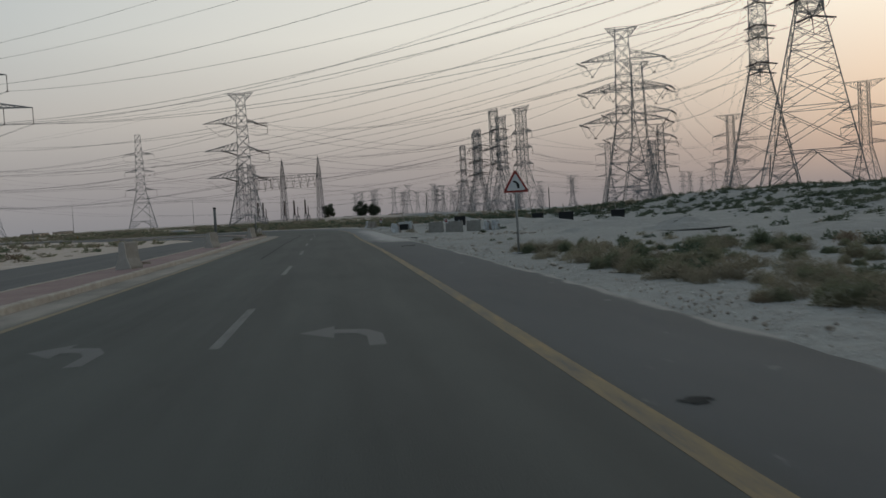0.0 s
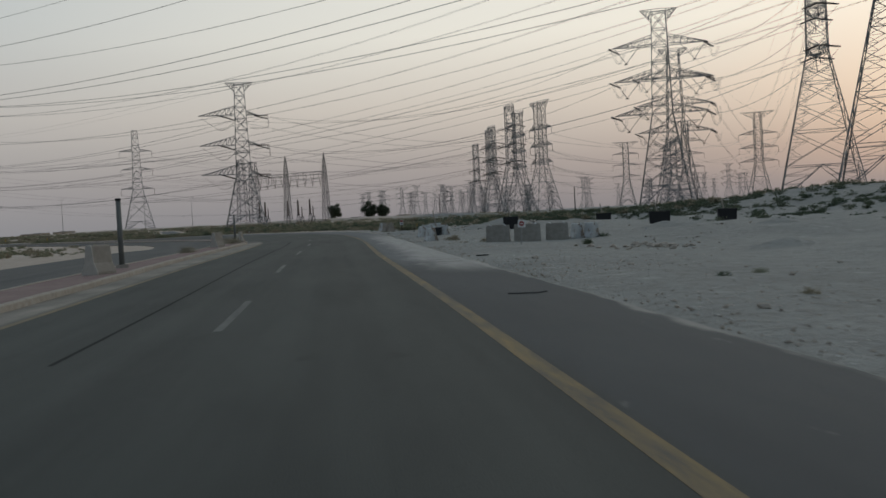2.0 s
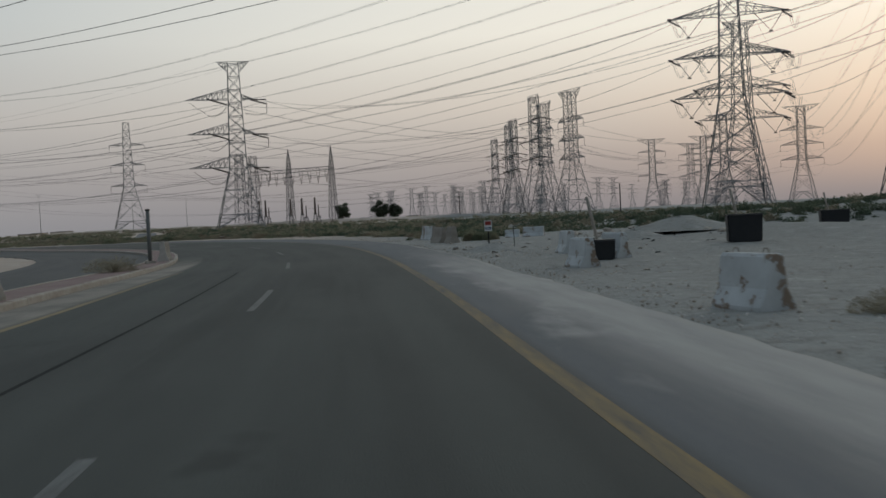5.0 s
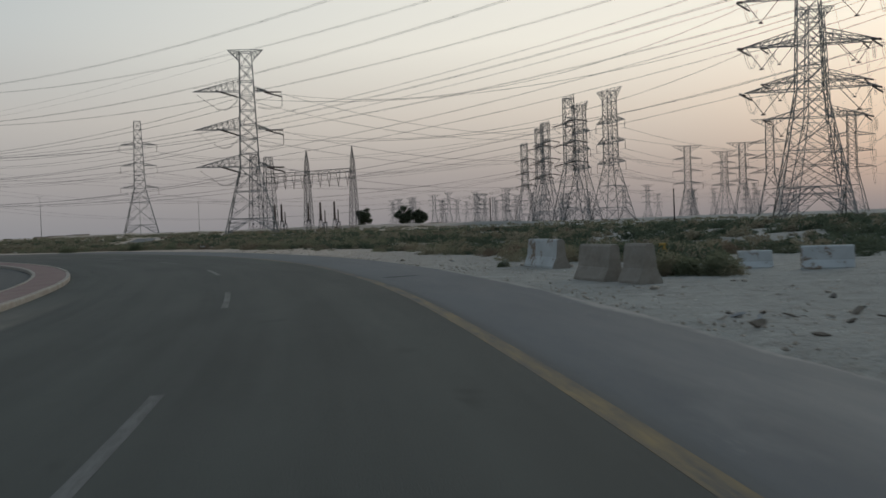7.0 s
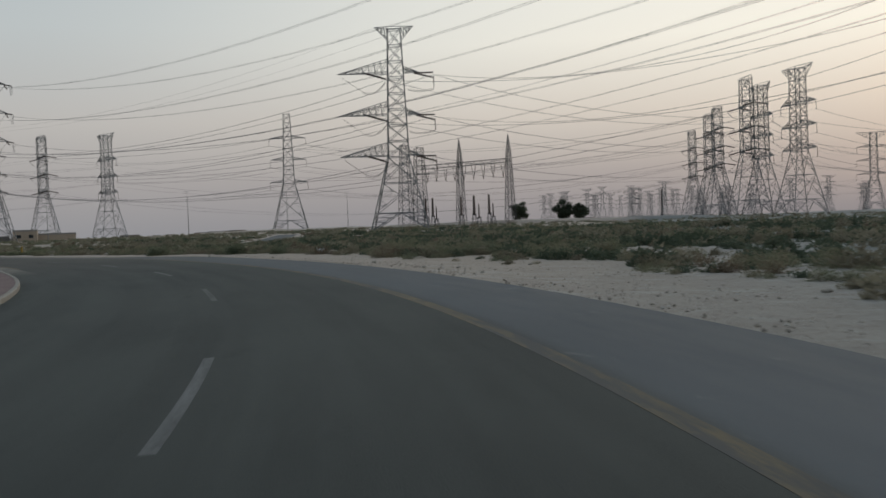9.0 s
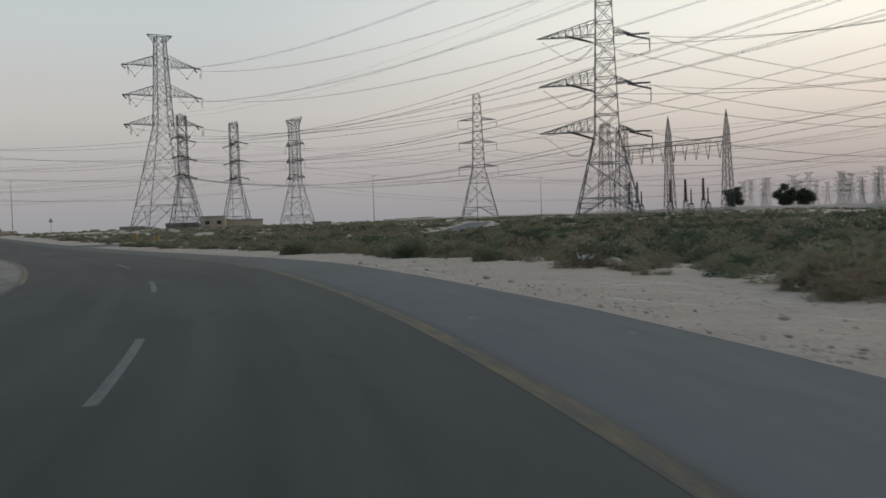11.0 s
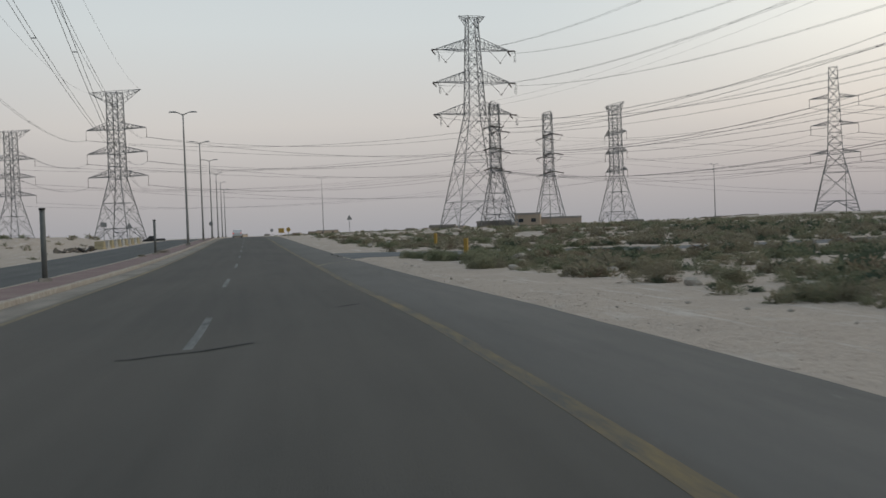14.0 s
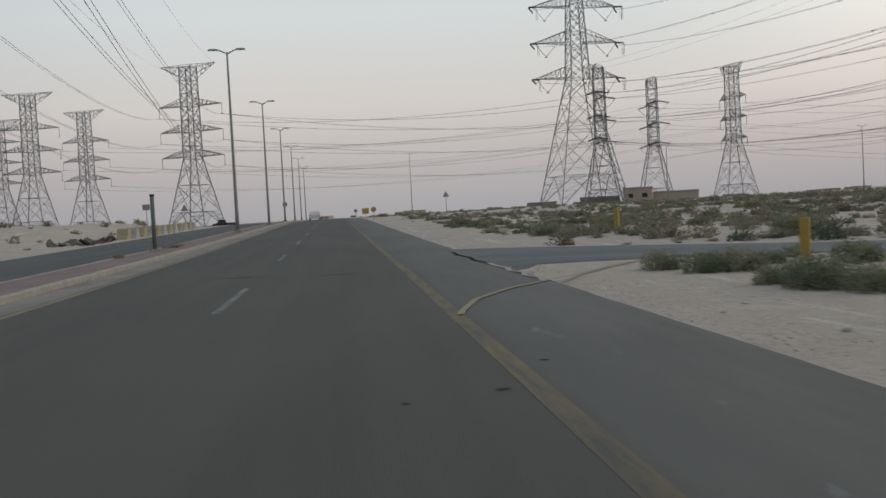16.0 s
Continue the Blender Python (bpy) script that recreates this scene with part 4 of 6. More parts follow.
# ---- street furniture ----
DARK = simple("black_painted_steel", (0.02, 0.02, 0.022), (0.035, 0.033, 0.03), 2.0, 0.6, 0.1, 0.001)
LAMP_GREY = simple("lamp_post_steel", (0.27, 0.27, 0.26), (0.33, 0.325, 0.31), 0.6, 0.55, 0.3, 0.001)
SIGN_RED = simple("sign_red", (0.26, 0.035, 0.03), (0.3, 0.05, 0.04), 4.0, 0.5, 0, 0.0)
SIGN_WHITE = simple("sign_white", (0.6, 0.62, 0.62), (0.68, 0.69, 0.68), 4.0, 0.5, 0, 0.0)
SIGN_GREY = simple("sign_back", (0.25, 0.26, 0.26), (0.3, 0.3, 0.3), 2.0, 0.5, 0.5, 0.0)
SIGN_YELLOW = simple("sign_yellow", (0.38, 0.24, 0.055), (0.44, 0.29, 0.07), 2.0, 0.6, 0, 0.0)
BLACK = simple("sign_black", (0.012, 0.014, 0.016), (0.018, 0.02, 0.022), 2.0, 0.5, 0, 0.0)


def plate(pts, y0, y1):
    """A flat plate in the xz plane from y0 to y1."""
    bm = bmesh.new()
    a, b = [bm.verts.new((x, y0, z)) for x, z in pts], [bm.verts.new((x, y1, z)) for x, z in pts]
    bm.faces.new(a)
    bm.faces.new(list(reversed(b)))
    n = len(pts)
    for i in range(n):
        bm.faces.new((a[i], b[i], b[(i + 1) % n], a[(i + 1) % n]))
    bmesh.ops.triangulate(bm, faces=[f for f in bm.faces if len(f.verts) > 4])
    bmesh.ops.recalc_face_normals(bm, faces=bm.faces[:])
    return bm


def rounded_triangle(h, r):
    """Corners of an upright triangle of height h, base at z = 0, with rounded corners."""
    half = h / math.sqrt(3)
    out_ = []
    cen = [(-half + r * math.sqrt(3), r), (half - r * math.sqrt(3), r), (0, h - 2 * r)]
    for (cx, cz), a0 in zip(cen, (150, 270, 30)):
        for k in range(5):
            a = radians(a0 + 120 * k / 4)
            out_.append((cx + r * math.cos(a), cz + r * math.sin(a)))
    return out_


def bend_sign(x, y, turn):
    t = tagged(new("warning_sign", None), "red-bordered triangular bend warning sign on a grey post", "road sign")
    z0 = gz(x, y)
    h = 0.78
    bottom = 2.82 - h
    p = Soup()
    p.tube([(0, 0.06, -0.3), (0, 0.06, 2.5)], 0.04, 10)
    p.ob("post", LAMP_GREY, t, smooth=True)
    for name, k, y0, y1, mat in (("border", 1.0, 0.0, 0.02, SIGN_RED), ("face", 0.74, -0.008, 0.004, SIGN_WHITE)):
        tri = rounded_triangle(h, 0.045)
        cz = h / 3
        part(name, plate([(a * k, bottom + cz + (b - cz) * k) for a, b in tri], y0, y1), mat, t)
    part("back", plate([(a * 0.97, bottom + 0.01 + b * 0.97) for a, b in rounded_triangle(h, 0.045)], 0.022, 0.03), SIGN_GREY, t)
    # the bend arrow: up from the foot, then to the left
    mid = [(0.09, 0.13), (0.09, 0.2), (0.075, 0.26), (0.035, 0.315), (-0.02, 0.35), (-0.09, 0.375)]
    w = [0.035] * 5 + [0.02]
    left_, right_ = [], []
    for i, (a, b) in enumerate(mid):
        n0, n1 = mid[max(i - 1, 0)], mid[min(i + 1, len(mid) - 1)]
        d = Vector((n1[0] - n0[0], n1[1] - n0[1])).normalized()
        left_.append((a - d.y * w[i], bottom + b + d.x * w[i]))
        right_.append((a + d.y * w[i], bottom + b - d.x * w[i]))
    part("bend_arrow", plate(left_ + right_[::-1], -0.014, -0.006), BLACK, t)
    b = Soup()
    for z in (bottom + 0.15, bottom + 0.42):
        b.box((0, 0.06, z), (0.12, 0.1, 0.04))
    b.ob("clamp", LAMP_GREY, t)
    t.matrix_basis = pose(x, y, z0, 0, 0, turn)
    return t


bend_sign(2.39, 32.3, 10)


def street_lamp(x, y, h, turn, arms=2, z=None):
    t = tagged(new("street_lamp", None), "tall grey steel street lamp with two short arms" if arms == 2 else "tall grey steel street lamp post far off",
               "street lamp", "street lamps")
    p = Soup()
    n = 8
    p.tube([(0, 0, h * i / n) for i in range(n + 1)], [0.15 - 0.085 * i / n for i in range(n + 1)], 10)
    p.ob("pole", LAMP_GREY, t, smooth=True)
    b = Soup()
    b.box((0, 0, 0.12), (0.55, 0.55, 0.24), 0, 0.9)
    b.ob("base", CONCRETE, t)
    for sx in ((-1, 1) if arms == 2 else (1, -1)):
        a = Soup()
        a.tube([(0, 0, h - 0.15), (sx * 0.5, 0, h + 0.12), (sx * 0.75, 0, h + 0.18)], 0.05, 6)
        ob = a.ob("arm", LAMP_GREY, t, smooth=True)
        l = Soup()
        l.box((sx * 1.05, 0, h + 0.2), (0.8, 0.3, 0.12), 0, 0.75)
        l.ob("lamp_head", SIGN_GREY, ob)
    t.matrix_basis = pose(x, y, gz(x, y) if z is None else z, 0, 0, turn)
    return t


LAMP_S = float(lateral(np.array([-140.9]), np.array([251.3]))[0][0])
for i in range(6):
    p_ = at(LAMP_S + 36.8 * i, -7.38, 0.15)
    street_lamp(p_.x, p_.y, 13.9, 50, 2, p_.z)
for x_, y_, h_ in ((-291, 414, 18.5), (-169.2, 449, 15.2), (-133, 525, 16.0), (-213, 432, 15.0), (-140, 470, 15.5), (-96, 505, 16.0)):
    street_lamp(x_, y_, h_, 60, 1)


POST_GREY = simple("weathered_post_paint", (0.13, 0.137, 0.13), (0.19, 0.193, 0.182), 1.5, 0.7, 0.1, 0.001)


def median_post(s_, h=2.55, d_=-8.3):
    t = tagged(new("marker_post", None), "dark steel post standing on the paved median", "post", "posts on the median")
    p = Soup()
    p.tube([(0, 0, 0), (0, 0, h * 0.5), (0, 0, h - 0.08)], [0.095, 0.095, 0.09], 12)
    p.ob("shaft", POST_GREY, t, smooth=True)
    c = Soup()
    c.tube([(0, 0, h - 0.08), (0, 0, h)], [0.115, 0.105], 12)
    c.ob("cap", DARK, t)
    b = Soup()
    b.box((0, 0, 0.06), (0.45, 0.45, 0.14), 0.3, 0.85)
    b.ob("foot", CONCRETE, t)
    p_ = at(s_, d_, 0.13)
    t.matrix_basis = pose(p_.x, p_.y, p_.z, 0, 0, math.degrees(heading(s_)))
    return t


for s_, d_ in ((65.5, -7.75), (120.0, -7.9), (237.2, -8.0), (275.5, -7.85)):
    median_post(s_, 2.55, d_)


# ---- concrete barriers and blocks ----
def jersey(length, h=0.85, w=0.6):
    """A concrete road barrier along y: the stepped profile, its edges chamfered."""
    k = h / 0.85
    prof = [(-w / 2, 0), (-w / 2, 0.08 * k), (-w * 0.28, 0.34 * k), (-w * 0.19, 0.8 * k), (-w * 0.13, h), (w * 0.13, h), (w * 0.19, 0.8 * k),
            (w * 0.28, 0.34 * k), (w / 2, 0.08 * k), (w / 2, 0)]
    bm = bmesh.new()
    rings = []
    for y, q in ((-length / 2, 0.96), (-length / 2 + 0.03, 1.0), (length / 2 - 0.03, 1.0), (length / 2, 0.96)):
        rings.append([bm.verts.new((x * q, y, z * (1 if q == 1 else 0.985))) for x, z in prof])
    n = len(prof)
    for a, b in zip(rings, rings[1:]):
        for i in range(n):
            bm.faces.new((a[i], a[(i + 1) % n], b[(i + 1) % n], b[i]))
    bm.faces.new(rings[0][::-1])
    bm.faces.new(rings[-1])
    bmesh.ops.recalc_face_normals(bm, faces=bm.faces[:])
    return bm


PALE_CREAM = concrete("pale_cream_concrete", (0.5, 0.47, 0.42), (0.6, 0.57, 0.52), (0.4, 0.36, 0.31))


def chipped():
    """White paint flaking off brown concrete."""
    m = Mat("chipped_white_paint", 0.85, 0, 0.2)
    v = m.coord()
    k = m.noise(v, 2.4, 6, 0.7, 0.53, 0.57)
    tone = m.noise(v, 1.0, 5, 0.6)
    col = m.mix(k, m.mix(tone, (0.5, 0.52, 0.52), (0.36, 0.37, 0.37)), (0.22, 0.17, 0.13))
    m.color(col).bump(k, 0.006)
    return m.m


CHIPPED = chipped()


def barrier(x, y, turn, length, mat, label, h=0.85, w=0.6, group="concrete road barriers", z=None, lean=0.0, end=None):
    t = tagged(new("road_barrier", None), label, "road barrier", group)
    part("body", jersey(length, h, w), mat, t)
    if end:
        cap = part("end_face", jersey(0.05, h, w), end, t, "end face of another colour")
        cap.matrix_basis = pose(0, -length / 2 - 0.024, 0)
    for e in (-1, 1):
        hook = Soup()
        hook.tube([(0.06, e * length * 0.3, h - 0.02), (0.03, e * length * 0.3, h + 0.07), (-0.03, e * length * 0.3, h + 0.07), (-0.06, e * length * 0.3, h - 0.02)], 0.012, 5)
        hook.ob("lifting_hook", KERB, t)
    t.matrix_basis = pose(x, y, (gz(x, y) if z is None else z) - 0.02, lean, 0, turn)
    return t


# cream ends, grey sides: light and shade on these barriers put into colour
for s_, d_, tn, ln in ((34.6, -7.4, -24, 0.7), (60.9, -7.5, -24, 0.9), (93.6, -7.7, -24, 0.9), (122.3, -7.35, -20, 0.5)):
    p_ = at(s_, d_, 0.155)
    barrier(p_.x, p_.y, math.degrees(heading(s_)) + tn, ln, CONCRETE, "short concrete barrier on the median, its lit end coloured cream, its shaded sides grey", 0.95, 0.62, "barriers on the median", p_.z, end=PALE_CREAM)


BLOCK_GREY = concrete("cast_block_concrete", (0.27, 0.265, 0.24), (0.36, 0.35, 0.32), (0.2, 0.185, 0.16))


def block(x, y, turn, w, h, dep, mat=None, label="grey cast concrete block with white lifting hooks on sand"):
    t = tagged(new("concrete_block", None), label, "concrete block", "concrete blocks beside the road")
    bm = bmesh.new()
    bmesh.ops.create_cube(bm, size=1.0)
    for q in bm.verts:
        k = 0.96 if q.co.z > 0 else 1.0
        q.co = Vector((q.co.x * w * k, q.co.y * dep * (0.8 if q.co.z > 0 else 1.0), (q.co.z + 0.5) * h))
    bmesh.ops.bevel(bm, geom=bm.edges[:], offset=0.03, segments=2, affect="EDGES")
    part("body", bm, mat or BLOCK_GREY, t)
    for e in (-1, 1):
        hook = Soup()
        hook.tube([(e * w * 0.3 - 0.06, -dep * 0.1, h - 0.02), (e * w * 0.3 - 0.03, -dep * 0.2, h + 0.04), (e * w * 0.3 + 0.05, -dep * 0.42, h - 0.03)], 0.018, 5)
        hook.ob("lifting_hook", SIGN_WHITE, t)
    t.matrix_basis = pose(x, y, gz(x, y) - 0.07, 0, 0, turn)
    return t


block(-0.56, 78.04, -8, 1.2, 0.9, 0.6)
block(0.92, 78.05, -6, 1.36, 0.94, 0.6)
block(2.47, 78.57, -4, 1.15, 0.94, 0.6)
for x_, y_, tn, ln in ((3.57, 79.17, 14, 1.0), (4.22, 78.57, 24, 0.9), (-4.1, 85.6, 20, 1.1), (-4.4, 105.2, 12, 0.9), (-4.9, 97.5, 18, 1.0), (-3.4, 101.5, 30, 0.9)):
    barrier(x_, y_, tn, ln, CHIPPED, "pale chipped white-painted road barrier on sand", 0.78, 0.6)
barrier(-9.68, 127.7, 15, 2.5, CHIPPED, "chipped white-painted concrete barrier on the verge", 0.8, 0.5, end=CONCRETE)
barrier(-8.98, 121.4, 19, 1.5, CONCRETE, "brown stained concrete barrier on the verge", 0.8, 0.55)
barrier(-8.36, 119.9, 20, 0.85, CONCRETE, "brown stained short concrete barrier on the verge", 0.82, 0.55)
barrier(-5.2, 123.0, 82, 0.75, CHIPPED, "pale blue-grey concrete barrier half buried in sand", 0.42)
barrier(-4.25, 121.0, 70, 1.05, CHIPPED, "pale blue-grey concrete barrier with chipped paint on sand", 0.5)
CREAM = concrete("cream_painted_concrete", (0.5, 0.4, 0.22), (0.56, 0.47, 0.28), (0.36, 0.29, 0.2))
for i in range(12):
    s_ = 313 + 3.4 * i
    p_ = at(s_, -17.0, 0)
    barrier(p_.x, p_.y, math.degrees(heading(s_)) + 55, 1.3, PALE_CREAM if i % 2 else CREAM,
            "dusty cream and yellow concrete barrier in a row", 0.9, 0.6, "row of roadside barriers")


def no_entry(x, y, turn):
    t = tagged(new("small_sign", None), "small white sign with a red roundel on a leaning post", "road sign")
    p = Soup()
    p.tube([(0, 0.03, -0.1), (0, 0.03, 1.2)], 0.025, 8)
    p.ob("post", LAMP_GREY, t)
    part("face", plate([(-0.17, 0.78), (0.17, 0.78), (0.17, 1.1), (-0.17, 1.1)], -0.01, 0.01), SIGN_WHITE, t)
    ring = [(0.115 * math.cos(i * math.pi / 10), 0.95 + 0.115 * math.sin(i * math.pi / 10)) for i in range(20)]
    part("roundel", plate(ring, -0.018, -0.008), SIGN_RED, t)
    part("bar", plate([(-0.075, 0.93), (0.075, 0.93), (0.075, 0.97), (-0.075, 0.97)], -0.024, -0.016), SIGN_WHITE, t)
    t.matrix_basis = pose(x, y, gz(x, y) - 0.02, 0, 4, turn)


no_entry(0.15, 72.3, -5)


def heap(x, y, r, h, seed):
    """A small sand heap, its surface clodded."""
    bm = bmesh.new()
    n, rings = 22, 7
    rows = []
    for k in range(rings):
        q = k / (rings - 1)
        rows.append([bm.verts.new((math.cos(6.2832 * i / n) * r * (1 - q) * (1 + 0.2 * noise.noise((i * 0.6, k * 0.7, seed))),
                                   math.sin(6.2832 * i / n) * r * (1 - q) * (1 + 0.2 * noise.noise((i * 0.6, k * 0.7, seed))),
                                   h * (q * q * (3 - 2 * q)) * (1 + 0.25 * noise.noise((i * 0.9, k * 1.3, seed + 4))) - 0.06)) for i in range(n)])
    for a, b in zip(rows, rows[1:]):
        for i in range(n):
            bm.faces.new((a[i], a[(i + 1) % n], b[(i + 1) % n], b[i]))
    bmesh.ops.remove_doubles(bm, verts=bm.verts[:], dist=0.002)
    ob = tagged(part("sand_mound", bm, SAND, None, "", True), "low mound of dumped sand on the verge", "sand mound", "mounds of sand")
    ob.matrix_basis = pose(x, y, gz(x, y))


heap(-6.75, 109.4, 1.7, 0.34, 1)
for q, (x_, y_, r_, h_) in enumerate(((2.2, 117.0, 3.0, 0.6), (-0.5, 114.0, 2.0, 0.4), (6.5, 96.0, 2.6, 0.45), (10.5, 88.0, 3.0, 0.4), (14.0, 79.0, 2.2, 0.4), (8.5, 62.0, 1.8, 0.3),
                                      (12.5, 52.0, 2.6, 0.4), (4.2, 92.0, 1.5, 0.35), (16.0, 64.0, 3.0, 0.5))):
    heap(x_, y_, r_, h_, q + 2)


def small_board(x, y, turn):
    """A little site board: white frame, a red field over a blue one, unreadable bars of writing."""
    t = tagged(new("site_board", None), "small white-framed red and blue board on a short post in sand", "sign board")
    p = Soup()
    p.box((0, 0.02, 0.3), (0.05, 0.04, 1.1))
    p.ob("post", DARK, t)
    part("frame", plate([(-0.14, 0.78), (0.14, 0.78), (0.14, 1.18), (-0.14, 1.18)], -0.012, 0.0), SIGN_WHITE, t)
    part("red_field", plate([(-0.115, 1.0), (0.115, 1.0), (0.115, 1.155), (-0.115, 1.155)], -0.018, -0.011), SIGN_RED, t)
    part("blue_field", plate([(-0.115, 0.83), (0.115, 0.83), (0.115, 0.93), (-0.115, 0.93)], -0.018, -0.011), SIGN_BLUE, t)
    for i in range(2):
        part("writing", plate([(-0.09, 0.86 + 0.035 * i), (0.08 - 0.03 * i, 0.86 + 0.035 * i), (0.08 - 0.03 * i, 0.875 + 0.035 * i), (-0.09, 0.875 + 0.035 * i)], -0.023, -0.017), SIGN_WHITE, t)
    t.matrix_basis = pose(x, y, gz(x, y) - 0.02, 0, 0, turn)


SIGN_BLUE = simple("sign_blue", (0.06, 0.09, 0.15), (0.08, 0.11, 0.18), 4.0, 0.5, 0, 0.0)
small_board(-6.9, 109.6, -4)
strip_ = Soup()
strip_.tube([(-0.55, 0.1, 0.012), (-0.3, -0.02, 0.015), (0.0, -0.05, 0.02), (0.3, -0.03, 0.015), (0.55, 0.02, 0.03)], 0.012, 6)
strip_ = tagged(strip_.ob("rubber_strip", BLACK), "curved black rubber strip lying on the road shoulder", "litter")
strip_.matrix_basis = pose(-1.75, 45.7, 0.008, 0, 0, -4) @ Matrix.Diagonal((0.62, 1.2, 1, 1))
rod = Soup()
rod.tube([(0, 0, -0.15), (0.01, 0, 0.4), (-0.01, 0, 0.85)], 0.014, 6)
rod = tagged(rod.ob("steel_rod", DARK), "thin dark steel rod stuck upright in the sand", "rod")
rod.matrix_basis = pose(-5.9, 110.1, gz(-5.9, 110.1))


def black_box(x, y, turn, w, h):
    t = tagged(new("black_tank", None), "black box-shaped tank resting on sand", "tank", "black tanks on the sand")
    bm = bmesh.new()
    bmesh.ops.create_cube(bm, size=1.0)
    for q in bm.verts:
        q.co = Vector((q.co.x * w * (1 if q.co.z > 0 else 0.93), q.co.y * 0.7, (q.co.z + 0.5) * h))
    bmesh.ops.bevel(bm, geom=bm.edges[:], offset=0.05, segments=2, affect="EDGES")
    part("body", bm, BLACK, t)
    r = Soup()
    for a, b in (((-w / 2, -0.36), (w / 2, -0.36)), ((-w / 2, 0.36), (w / 2, 0.36))):
        r.beam((a[0], a[1], h - 0.04), (b[0], b[1], h - 0.04), 0.03)
    r.ob("rim", DARK, t)
    t.matrix_basis = pose(x, y, gz(x, y) - 0.03, 0, 0, turn)
    st = tagged(new("leaning_stake", None), "pale wooden stake leaning behind a black tank", "stake", "stakes behind the tanks")
    k = Soup()
    k.tube([(0, 0, -0.2), (0.02, 0, 1.9)], 0.05, 6)
    k.ob("stake", KERB, st)
    st.matrix_basis = pose(x + 0.2, y + 0.9, gz(x + 0.2, y + 0.9), 0, -12, turn)


for x_, y_, w_, h_ in ((1.95, 106.4, 1.2, 1.0), (12.3, 125.0, 1.5, 0.95), (13.2, 103.8, 1.6, 1.0), (19.3, 107.0, 1.5, 1.0), (-4.0, 100.6, 0.95, 0.62)):
    black_box(x_, y_, -8, w_, h_)


def yellow_post(x, y, h=1.0):
    t = tagged(new("yellow_post", None), "yellow painted concrete marker post among shrubs", "post", "yellow marker posts")
    bm = bmesh.new()
    bmesh.ops.create_cube(bm, size=1.0)
    for q in bm.verts:
        q.co = Vector((q.co.x * 0.2, q.co.y * 0.2, (q.co.z + 0.5) * h))
    bmesh.ops.bevel(bm, geom=bm.edges[:], offset=0.015, segments=1, affect="EDGES")
    part("shaft", bm, SIGN_YELLOW, t)
    t.matrix_basis = pose(x, y, gz(x, y) - 0.1, 0, 0, 20)


yellow_post(-85.4, 228.4)
yellow_post(-101.8, 245.6)
yellow_post(-6.24, 128.6, 0.6)

# ---- substation portal, far trees, buildings ----
def mast(x, y, h, base, top, spire):
    t = tagged(new("portal_mast", None), "dark lattice mast of a substation portal", "lattice mast", "substation masts")
    s = Soup()
    body = h - spire
    n = 9
    lattice(s, [(body * i / n, (base + (top - base) * i / n) / 2) for i in range(n + 1)], 0.13, 0.07)
    s.ob("lattice_body", STEEL_DARK, t)
    if spire:
        p = Soup()
        lattice(p, [(body + spire * i / 4, top / 2 * (1 - i / 4.15)) for i in range(5)], 0.09, 0.05)
        p.ob("spire", STEEL_DARK, t)
    t.matrix_basis = pose(x, y, gz(x, y) - 0.1, 0, 0, 33)


MASTS = ((-91.0, 476.0, 29.0, 4.8, 2.6, 0), (-97.0, 478.0, 30.5, 4.8, 2.4, 0), (-74.7, 467.8, 30.4, 3.0, 1.2, 5.0), (-56.0, 457.0, 30.4, 3.0, 1.2, 5.5))
for x_, y_, h_, b_, tp_, sp_ in MASTS:
    mast(x_, y_, h_, b_, tp_, sp_)


def portal_beam(a, b, z):
    t = tagged(new("portal_beam", None), "lattice steel beam between the substation masts", "lattice beam")
    s = Soup()
    a, b = Vector((*a, z)), Vector((*b, z))
    side = (b - a).cross(Vector((0, 0, 1))).normalized() * 0.7
    n = 16
    rows = [[a.lerp(b, i / n) + side * q + Vector((0, 0, w)) for q, w in ((-1, 0), (1, 0), (1, 1.3), (-1, 1.3))] for i in range(n + 1)]
    for i in range(n):
        for k in range(4):
            j = (k + 1) % 4
            s.beam(rows[i][k], rows[i + 1][k], 0.09)
            s.beam(rows[i][k], rows[i + 1][j] if i % 2 else rows[i + 1][k], 0.05)
            s.beam(rows[i][j], rows[i + 1][k], 0.05)
    s.ob("lattice", STEEL_DARK, t)
    for i in range(9):
        c = a.lerp(b, (i + 0.7) / 9.5)
        h = Soup()
        insulator(h, c, c + Vector((0.9, -1.2, -5.0)), 0.13)
        insulator(h, c + Vector((1.8, -2.4, 0)), c + Vector((0.9, -1.2, -5.0)), 0.13)
        h.ob("insulator_string", GLASS_INS, t)


portal_beam((-91.0, 476.0), (-56.0, 457.0), 22.2)


def bushing(x, y, h, r):
    t = tagged(new("bushing", None), "dark upright high-voltage bushing on a steel stand", "bushing", "substation bushings")
    s = Soup()
    s.tube([(0, 0, h * 0.35 + h * 0.65 * i / 14) for i in range(15)], [r * (1.0 if i % 2 else 0.75) * (1 - 0.35 * i / 14) for i in range(15)], 8)
    s.ob("insulator", GLASS_INS, t)
    st = Soup()
    for sx in (-1, 1):
        for sy in (-1, 1):
            st.beam((sx * 0.8, sy * 0.8, -0.2), (sx * 0.4, sy * 0.4, h * 0.36), 0.12)
    st.box((0, 0, h * 0.35), (1.2, 1.2, 0.3))
    st.ob("stand", STEEL_DARK, t)
    t.matrix_basis = pose(x, y, gz(x, y), 0, 0, 30)


